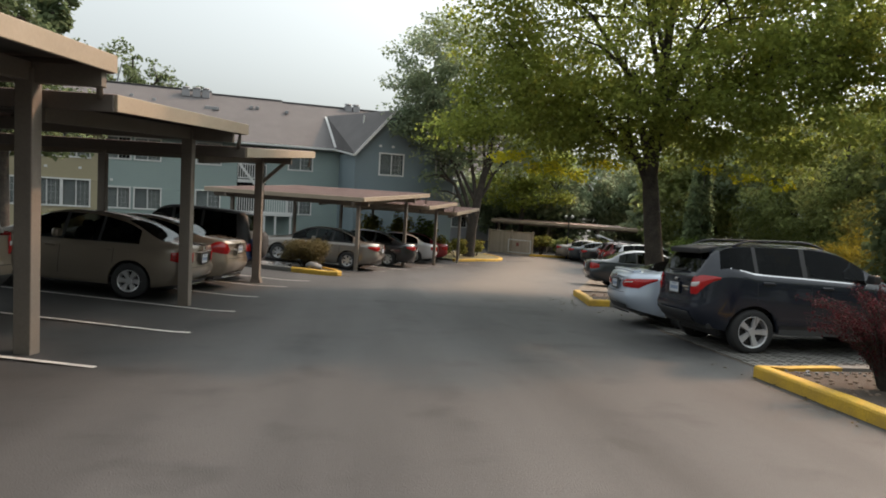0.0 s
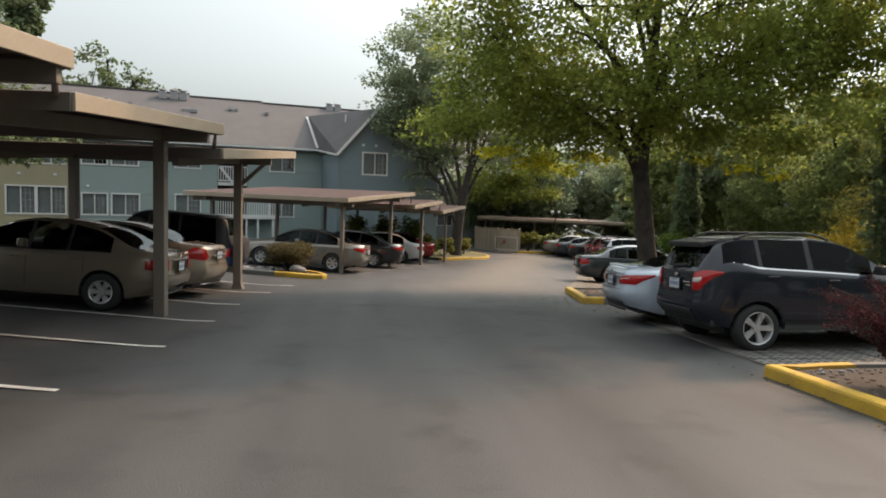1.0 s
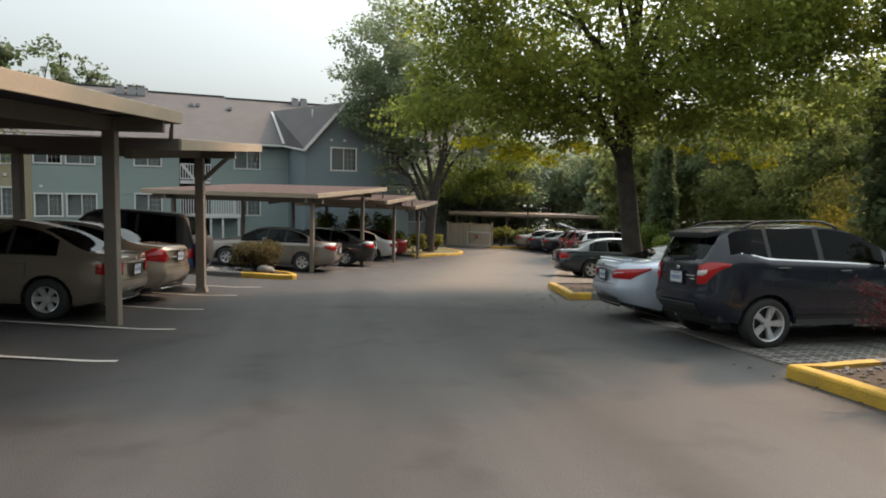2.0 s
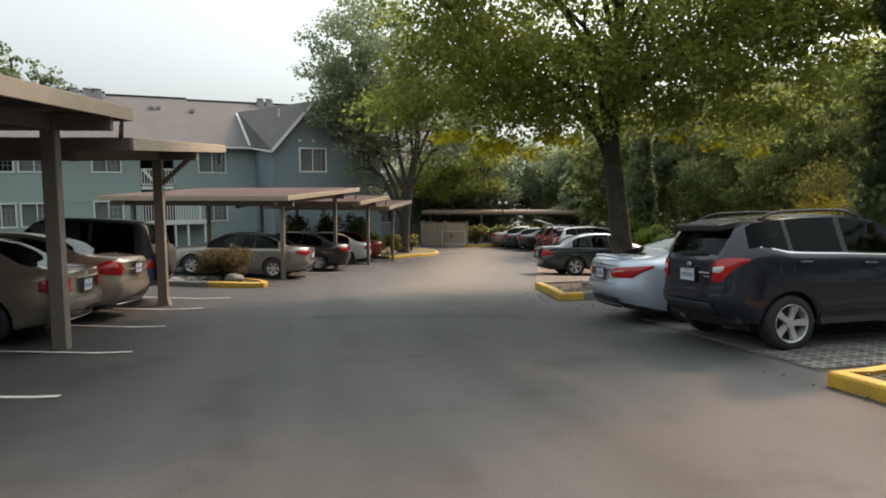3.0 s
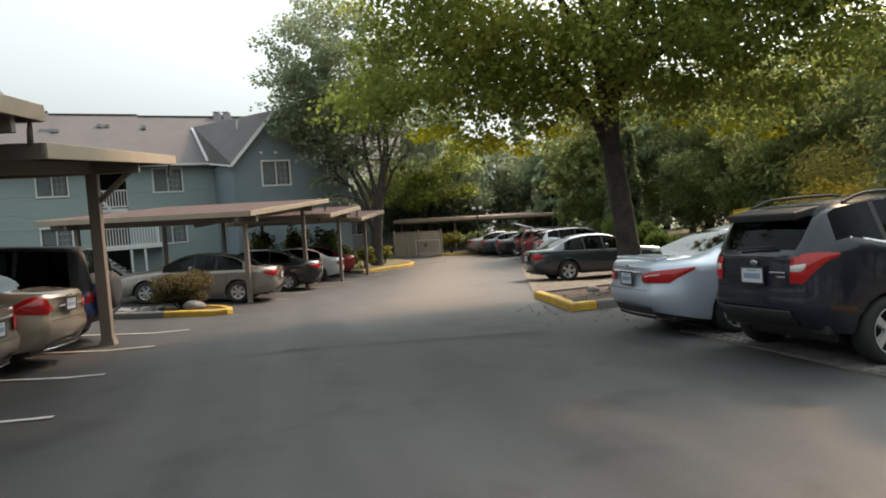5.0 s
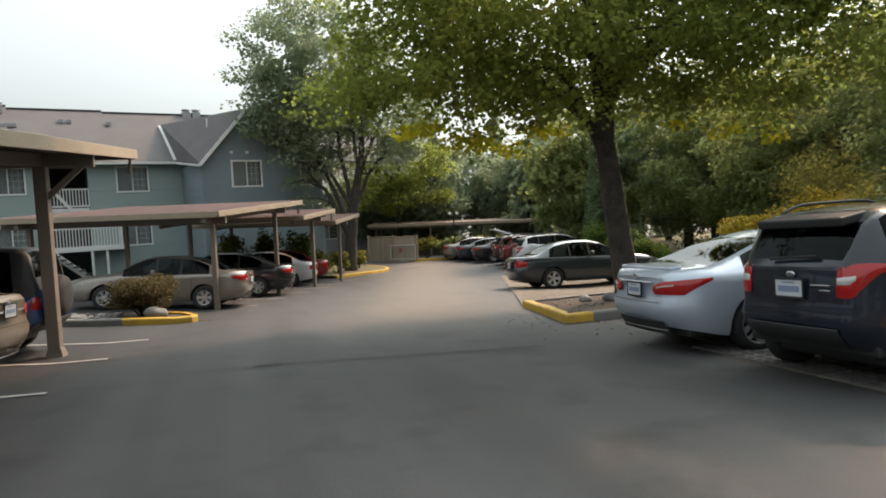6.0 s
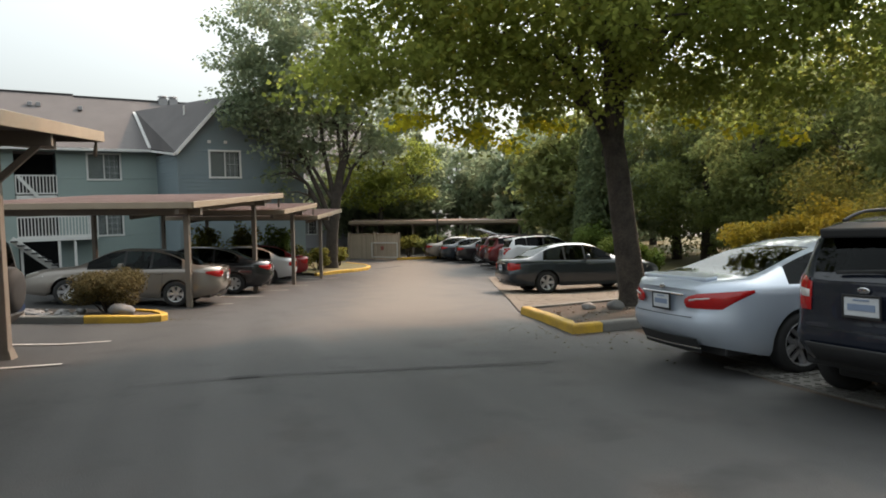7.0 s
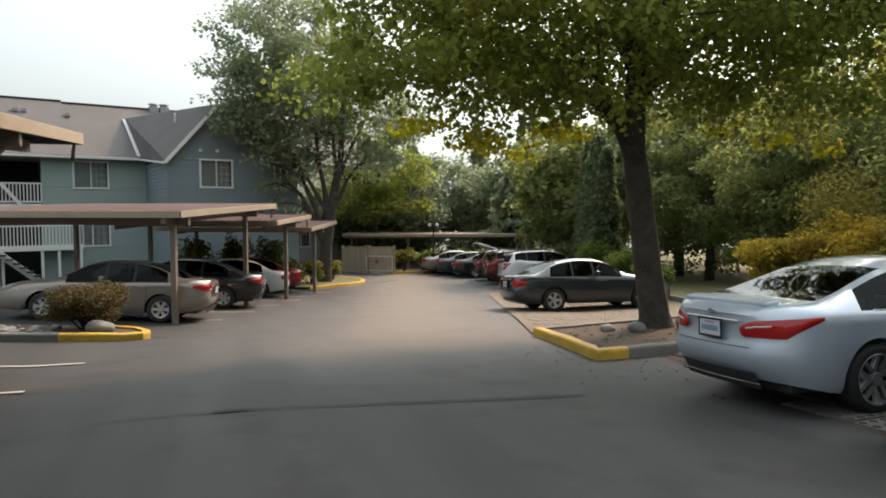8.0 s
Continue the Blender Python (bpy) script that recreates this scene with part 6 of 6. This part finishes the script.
def build_barberry(x, y, r, h, n, seed):
    """barberry > stems, foliage: arching upright canes with small leaves along them."""
    t = thing("barberry", Matrix.Translation((x, y, gz(x, y) + 0.08)), "dark red barberry shrub with arching canes in the near island", "shrub", "shrubs")
    rng = random.Random(seed)
    vs, fs, cs, rs, ns = [], [], [], [], []
    for k in range(n):
        a, reach, top = rng.uniform(0, 6.28), r * rng.random() ** 0.7, h * rng.uniform(0.62, 1.0)
        bow = rng.uniform(-0.25, 0.25)
        pts = []
        for q in (0, 0.25, 0.5, 0.75, 1.0):
            out = reach * q ** 1.5
            pts.append((math.cos(a + bow * q) * (0.05 + out), math.sin(a + bow * q) * (0.05 + out), -0.03 + top * (1 - (1 - q) ** 1.5) * (1 - 0.22 * q * reach / r)))
        tube(vs, fs, pts, [0.011, 0.009, 0.007, 0.005, 0.003], 4)
        for m in range(14):
            q = 0.22 + 0.78 * m / 13
            i = min(3, int(q * 4))
            p = Vector(pts[i]).lerp(Vector(pts[i + 1]), q * 4 - i)
            cs.append(tuple(p))
            rs.append((0.045, 0.045, 0.055))
            ns.append(rng.randint(3, 9))
    mesh_ob("stems", vs, fs, M_BARK, t)
    leaf_cloud("foliage", cs, rs, ns, 0.027, L_REDSHRUB, t, "diamond", seed)
    return t


build_barberry(6.20, 5.92, 0.92, 1.34, 150, 230)
# left island with bush and boulder
LI = [(-0.50, 21.05), (-0.62, 20.86), (-0.95, 20.80), (-2.1, 20.88), (-5.0, 21.15), (-9.0, 21.6), (-9.0, 23.5), (-4.5, 23.1), (-1.6, 22.6), (-0.75, 22.0), (-0.52, 21.5)]
patch("island_bed", LI, M_SOIL, 0.10, "soil bed with river stones", "soil")
kerb_run("kerb_6", [(-1.6, 22.6), (-0.75, 22.0), (-0.52, 21.5), (-0.50, 21.05), (-0.62, 20.86), (-0.95, 20.80), (-2.1, 20.88)][::-1], M_YELLOW, "yellow painted kerb end of the left island")
kerb_run("kerb_7", [(-9.0, 21.6), (-5.0, 21.15), (-2.11, 20.88)], M_KERB, "grey concrete kerb of the left island")
stones("river_stones", [(-8.5, 21.8), (-2.3, 21.1), (-2.3, 22.2), (-8.5, 23.2)], 420, 0.15, "grey river stones in the left island", 9, 0.13)
boulder(-1.42, 21.25, 0.40, "pale grey boulder beside the bush", 21)
build_shrub("bush", -1.75, 21.95, 0.80, 1.0, L_BROWN, "low brownish-green bush beside a pale boulder", 231, 15000, 0.05, lobes=22, z=gz(-1.75, 21.95) + 0.08)
# grass island with the multi-stem tree
GI = [(5.2, 36.5), (8.5, 40.3), (9.2, 43.5), (8.6, 46.0), (3.5, 46.5), (3.0, 37.5)]
patch("island_grass", GI, M_GRASS, 0.12, "dry yellow-green grass of the far island", "grass")
kerb_run("kerb_8", [(5.2, 36.5), (7.4, 38.6), (8.5, 40.3), (9.1, 42.2), (9.2, 43.5), (8.6, 46.0)], M_YELLOW, "yellow painted kerb of the grass island")
# stall heads on the right: kerb, then dry grass under the woods
kerb_run("kerb_9", [(12.5, 17.9), (13.6, 21.0), (17.0, 30.0), (21.8, 41.0), (21.0, 47.0)], M_KERB, "grey kerb along the stall heads", w=0.2)
patch("verge", [(12.6, 17.9), (13.8, 21.0), (17.2, 30.0), (22.0, 41.0), (40, 60), (60, 60), (60, -20), (11.7, -20), (11.7, 17.9)], M_GRASS, 0.06, "dry grass verge under the woods", "grass", step=2.0)
kerb_run("kerb_10", [(21.0, 47.4), (13.0, 48.0), (12.3, 48.1)], M_YELLOW, "yellow kerb by the far hedge")
kerb_run("kerb_11", [(11.6, 26.2), (10.9, 26.0), (10.8, 26.7)], M_YELLOW, "yellow kerb end between far stalls")


def strip(pts, w, material, label, dz=0.020, name="stall_line"):
    """A painted line that lies on the ground."""
    (ax, ay), (bx, by) = pts
    n = max(2, int(math.dist(*pts) / 0.25))
    d = Vector((bx - ax, by - ay)).normalized()
    q = Vector((-d.y, d.x)) * w / 2
    vs, fs = [], []
    for k in range(n + 1):
        c = Vector((ax + (bx - ax) * k / n, ay + (by - ay) * k / n))
        for sgn in (-1, 1):
            p = c + q * sgn
            vs.append((p.x, p.y, gz(p.x, p.y) + dz))
    fs = [(2 * k, 2 * k + 2, 2 * k + 3, 2 * k + 1) for k in range(n)]
    return tagged(mesh_ob(name, vs, fs, material), label, "marking", kind="structure")


for x1, y1 in ((-2.45, 6.35), (-2.1, 8.75), (-1.95, 11.15), (-1.92, 13.45), (-1.6, 15.75), (-1.25, 17.95)):
    strip([(x1, y1), (x1 - 4.6, y1 + 0.55)], 0.09, M_LINE, "worn white stall line on asphalt")
for s0 in (1.0, 3.3, 5.6, 7.9, 10.2, 12.5):
    p = Vector((0.55, 23.3)) + u2 * s0
    strip([(p.x, p.y), (p.x - 4.5, p.y + 1.2)], 0.09, M_LINE, "worn white stall line on asphalt")
M_CRACK = mat("tar_crack", (0.018, 0.018, 0.018), 0.8)
rng = random.Random(3)
pts = [(-0.6, 13.75), (0.5, 13.70), (0.85, 13.66), (1.6, 13.45), (2.5, 13.2), (3.3, 12.98), (4.3, 12.72)]
for (a, b), w in zip(zip(pts, pts[1:]), (0.02, 0.07, 0.022, 0.032, 0.042, 0.046)):
    strip([a, b], w, M_CRACK, "dark tarred crack across the lane", 0.018, "crack")
strip([(9.2, 41.5), (11.2, 43.2)], 0.25, M_CRACK, "dark patch on the far lane", 0.005, "crack")


# ---- pavers under the right-hand stalls ----
def paver_mesh(side=0.40, cells=3, depth=0.07):
    """A turf paver with diamond pockets."""
    bm = bmesh.new()
    c = side / cells
    g = 0.012
    for i in range(cells):
        for j in range(cells):
            x0, y0 = i * c - side / 2, j * c - side / 2
            lo = [g if i == 0 else 0, g if j == 0 else 0]
            hi = [c - (g if i == cells - 1 else 0), c - (g if j == cells - 1 else 0)]
            sq = [bm.verts.new((x0 + a, y0 + b, depth)) for a, b in ((lo[0], lo[1]), (hi[0], lo[1]), (hi[0], hi[1]), (lo[0], hi[1]))]
            e = 0.022
            dm = [(c / 2, e), (c - e, c / 2), (c / 2, c - e), (e, c / 2)]
            up = [bm.verts.new((x0 + a, y0 + b, depth)) for a, b in dm]
            dn = [bm.verts.new((x0 + a, y0 + b, 0.01)) for a, b in dm]
            for k in range(4):
                bm.faces.new((sq[k], sq[(k + 1) % 4], up[k]))
                bm.faces.new((sq[(k + 1) % 4], up[(k + 1) % 4], up[k]))
                bm.faces.new((up[k], up[(k + 1) % 4], dn[(k + 1) % 4], dn[k]))
    a = side / 2 - g
    ring = [bm.verts.new((x, y, depth)) for x, y in ((-a, -a), (a, -a), (a, a), (-a, a))]
    low = [bm.verts.new((x, y, -0.02)) for x, y in ((-a, -a), (a, -a), (a, a), (-a, a))]
    for k in range(4):
        bm.faces.new((ring[k], low[k], low[(k + 1) % 4], ring[(k + 1) % 4]))
    me = bpy.data.meshes.new("paver")
    bm.normal_update()
    bm.to_mesh(me)
    bm.free()
    me.materials.append(M_PAVER)
    return me


bed = patch("pavement", [(5.62, 7.45), (12.2, 7.65), (12.2, 14.65), (6.62, 14.38), (5.72, 10.7)], M_SOIL, 0.005, "turf paver parking bays with soil in the joints", "pavement")
PAV = paver_mesh()
rng = random.Random(4)
for i in range(13):
    for j in range(17):
        x, y = 5.85 + i * 0.402 + j * 0.02, 7.72 + j * 0.402
        if x < 5.80 + max(0.0, y - 10.6) * 0.24:
            continue
        ob = new("paver", PAV)
        ob.parent = bed
        slope = math.atan((gz(x, y + 0.2) - gz(x, y - 0.2)) / 0.4)
        ob.matrix_world = Matrix.Translation((x, y, gz(x, y) - 0.045 + rng.uniform(-0.006, 0.006))) @ Matrix.Rotation(slope + rng.uniform(-0.01, 0.01), 4, "X")
far_bed = patch("pavement", [(6.40, 17.55), (12.4, 18.1), (13.5, 21.2), (16.3, 29.8), (12.4, 31.2), (11.62, 31.0), (8.12, 21.95)], M_SOIL, 0.012, "tan paver parking bays beyond the tree island", "pavement")
vs, fs = [], []
for i in range(60):
    for j in range(48):
        x, y = 6.0 + i * 0.205, 17.5 + j * 0.30 + (0.15 if i % 2 else 0)
        left = 6.32 + max(0, (y - 17.45)) * 0.385
        right = 12.3 + max(0, y - 18) * 0.33
        if y > 31 or x < left or x > right or y < 17.62 + (x - 6.25) * 0.1:
            continue
        k = len(vs)
        a, b, z = 0.092, 0.138, gz(x, y) + 0.022 + rng.uniform(-0.004, 0.004)
        sl = 0.06 * b
        vs += [(x - a, y - b, z + sl), (x + a, y - b, z + sl), (x + a, y + b, z - sl), (x - a, y + b, z - sl)]
        vs += [(x - a - 0.006, y - b - 0.006, z - 0.03), (x + a + 0.006, y - b - 0.006, z - 0.03), (x + a + 0.006, y + b + 0.006, z - 0.04), (x - a - 0.006, y + b + 0.006, z - 0.04)]
        fs += [(k, k + 1, k + 2, k + 3)] + [(k + q, k + 4 + q, k + 4 + (q + 1) % 4, k + (q + 1) % 4) for q in range(4)]
strip([(6.30, 17.50), (11.52, 31.0)], 0.20, M_PAVERTAN, "flush concrete edging along the tan pavers", 0.030, "edging")
blocks = mesh_ob("paver_field", vs, fs, M_PAVERTAN, far_bed)
blocks["kind"] = "stuff"


# ---- far end of the lane ----
def build_enclosure():
    e = thing("bin_enclosure", Matrix(), "tan board bin enclosure with a white-framed gate", "fence")
    a, b = Vector((9.6, 50.2)), Vector((12.5, 48.1))
    n = 22
    for k in range(n):
        p = a.lerp(b, (k + 0.5) / n)
        z = gz(p.x, p.y)
        box("board", (p.x, p.y, z + 0.86), ((b - a).length / n * 0.95, 0.03, 1.62), M_WOODFENCE, e, bevel=0, rot=Matrix.Rotation(math.atan2(b.y - a.y, b.x - a.x), 4, "Z"))
    beam_between("cap_rail", (*a, gz(*a) + 1.70), (*b, gz(*b) + 1.70), 0.12, 0.06, M_FASCIA, e)
    for q in (0.0, 0.52, 1.0):
        p = a.lerp(b, q)
        box("post", (p.x - 0.05, p.y - 0.08, gz(p.x, p.y) + 0.88), (0.13, 0.13, 1.85), M_FASCIA, e)
    g0, g1 = a.lerp(b, 0.47), a.lerp(b, 0.97)
    off = Vector((-0.10, -0.14))
    for zz in (0.18, 1.12):
        beam_between("gate_frame", (g0.x + off.x, g0.y + off.y, gz(*g0) + zz), (g1.x + off.x, g1.y + off.y, gz(*g1) + zz), 0.05, 0.07, M_WHITE, e)
    for g in (g0, g1):
        box("gate_frame", (g.x + off.x, g.y + off.y, gz(*g) + 0.65), (0.07, 0.05, 1.0), M_WHITE, e)
    mid = g0.lerp(g1, 0.42)
    box("sign", (mid.x + off.x - 0.02, mid.y + off.y - 0.03, gz(*mid) + 0.78), (0.20, 0.02, 0.26), mat("sign_red", (0.30, 0.10, 0.08), 0.6), e)
    return e


build_enclosure()
fm = local_frame(10.2, 53.2, 0.28, 108.0)
build_carport(fm, 13.0, 5.0, -0.1, (0.6, 4.6, 8.6, 12.4), (0.6, 4.6, 8.6, 12.4), "long low carport at the far end of the lane", (), 0.5, 0.12, 0.2)


def build_lamp_post(x, y):
    t = thing("lamp_post", Matrix.Translation((x, y, gz(x, y))), "dark post with two small lamp heads", "lamp post")
    vs, fs = [], []
    tube(vs, fs, [(0, 0, 0), (0, 0, 1.5), (0, 0, 3.05)], [0.07, 0.05, 0.045], 8)
    tube(vs, fs, [(-0.25, 0, 3.0), (0.25, 0, 3.0)], [0.03, 0.03], 6)
    mesh_ob("pole", vs, fs, M_BLACKPL, t)
    for sx in (-0.25, 0.25):
        bm = bmesh.new()
        bmesh.ops.create_uvsphere(bm, u_segments=12, v_segments=8, radius=0.11, matrix=Matrix.Translation((sx, 0, 3.12)))
        part("lamp_head", bm, M_WHITE, t, smooth=True)
    return t


build_lamp_post(15.0, 47.6)


def build_house(name, m, w, d, h, label, wall_mat, wins):
    """A plain gabled house: lapped walls, windows and roof."""
    t = thing(name, m, label, "building")
    siding("wall", 0, w, -3, h, 0.0, wins, wall_mat, t, lap=0.24)
    s2 = siding("wall", 0, d, -3, h, 0.0, [], wall_mat, t, lap=0.24)
    s2.matrix_local = Matrix.Translation((0, d, 0)) @ Matrix.Rotation(radians(-90), 4, "Z")
    s3 = siding("wall", 0, d, -3, h, 0.0, [], wall_mat, t, lap=0.24)
    s3.matrix_local = Matrix.Translation((w, 0, 0)) @ Matrix.Rotation(radians(90), 4, "Z")
    for q in wins:
        build_window(t, *q, 0.0, True, 0.5)
    slab("roof", [(-0.5, -0.6, h - 0.1), (w + 0.5, -0.6, h - 0.1), (w + 0.5, d / 2, h + d * 0.28), (-0.5, d / 2, h + d * 0.28)], 0.18, M_SHINGLE, t)
    slab("roof", [(-0.5, d / 2, h + d * 0.28), (w + 0.5, d / 2, h + d * 0.28), (w + 0.5, d + 0.6, h - 0.1), (-0.5, d + 0.6, h - 0.1)], 0.18, M_SHINGLE, t)
    beam_between("gutter", (-0.5, -0.65, h - 0.1), (w + 0.5, -0.65, h - 0.1), 0.12, 0.12, M_WHITE, t)
    return t


build_house("far_house", Matrix.Translation((6.5, 66, -1.5)) @ Matrix.Rotation(radians(-6), 4, "Z"), 14, 9, 5.2, "hazy grey apartment house beyond the trees", M_GREYWALL, [(2, 0.4, 3.4, 1.7), (5, 0.4, 6.4, 1.7), (2, 3.2, 3.4, 4.5), (5, 3.2, 6.4, 4.5), (8, 3.2, 9.4, 4.5), (8, 0.4, 9.4, 1.7)])
build_house("far_house", Matrix.Translation((31.0, 35.5, 1.0)) @ Matrix.Rotation(radians(-62), 4, "Z"), 12, 9, 5.6, "pale grey house behind the woods", M_GREYWALL, [(2.2, 3.0, 3.4, 4.6), (6, 3.0, 7.2, 4.6)])

# cars in the lower carports and far along the lane
build_car("black_sedan", dict(SEDAN_B, wb=2.72, ro=1.0), M_BLACKCAR, "black sedan under the low carport", car_pose((1.15, 27.7), 170, 1, 2.72, 1.55))
build_car("white_sedan", COMPACT, M_WHITECAR, "white compact sedan under the second low carport", car_pose((2.6, 32.2), 172, 1, 2.61, 1.49))
build_car("red_sedan", COMPACT, M_REDCAR, "red compact sedan under the last low carport", car_pose((3.45, 34.9), 172, 1, 2.61, 1.49))
build_car("white_hatchback", HATCH, M_WHITECAR, "white crossover among the far cars", car_pose((14.2, 33.0), -12, -1, 2.64, 1.57))
far_red = build_car("red_hatchback", HATCH, paint("deep_red_car_paint", (0.12, 0.012, 0.014)), "red crossover with raised tailgate among the far cars", car_pose((14.9, 36.4), -12, -1, 2.64, 1.57))
bm = bmesh.new()
add_box(bm, -0.95, 0, 1.92, 1.0, 1.35, 0.08, 0.03, Matrix.Rotation(radians(18), 4, "Y"))
part("tailgate", bm, M_WHITECAR, far_red, "raised pale tailgate")
build_car("dark_suv", HATCH, paint("maroon_car_paint", (0.06, 0.012, 0.015)), "maroon crossover among the far cars", car_pose((15.6, 39.2), -12, -1, 2.64, 1.57))
for k, (x, y, mt, lab) in enumerate(((15.7, 42.4, M_BLACKCAR, "black sedan among the far cars"), (15.5, 44.7, M_GREYCAR, "grey sedan among the far cars"), (15.2, 46.8, M_TAUPESILVER, "dull silver sedan among the far cars"))):
    build_car("far_sedan", SEDAN_B, mt, lab, car_pose((x, y), -12, -1, 2.78, 1.59))
# a car just in view at the start, nearer than the first post
build_car("grey_minivan", HATCH, M_GOLD, "beige van parked under the highest carport", car_pose((-5.75, 7.7), 176, 1, 2.64, 1.57))

# woods added unseen behind the start of the walk, to darken reflections
for k, (x, y, r, h) in enumerate(((-8, -30, 5, 11), (-1, -33, 5, 12), (7, -31, 5, 12), (14, -26, 5, 11), (18, -17, 5, 10), (19, -8, 4.5, 10), (19, 0, 4, 9), (-15, -27, 5, 11), (-21, -18, 5, 11), (-22, -7, 5, 10))):
    build_woodland_tree(x, y, r, h, L_DARK, "unseen dark green tree added to darken reflections", 300 + k, 60, 50, 0.6, 0.02)

# fallen leaves along kerbs and under the maple
def litter(name, spots, n, seed, label):
    rng = np.random.default_rng(seed)
    vs, fs = [], []
    for k in range(n):
        cx, cy, rx, ry = spots[k % len(spots)]
        x, y = cx + rng.normal() * rx, cy + rng.normal() * ry
        a, w = rng.uniform(0, 6.28), rng.uniform(0.010, 0.024)
        z = gz(x, y) + 0.012
        i = len(vs)
        for q, rr, up in ((0, 1.3, 0.0), (1.5, 0.7, 0.012), (3.14, 1.2, 0.004), (4.7, 0.7, 0.012)):
            vs.append((x + math.cos(a + q) * w * rr, y + math.sin(a + q) * w * rr, z + up))
        fs.append((i, i + 1, i + 2, i + 3))
    return tagged(mesh_ob(name, vs, fs, L_BROWN), label, "leaves", kind="stuff")


litter("fallen_leaves", [(5.3, 14.8, 0.25, 0.8), (6.8, 14.2, 1.2, 0.12), (5.12, 5.6, 0.07, 1.2), (-0.3, 21.0, 0.4, 0.2), (6.1, 13.2, 0.5, 0.6), (7.0, 13.5, 1.5, 0.5)], 260, 77, "brown fallen leaves on asphalt and along kerbs")
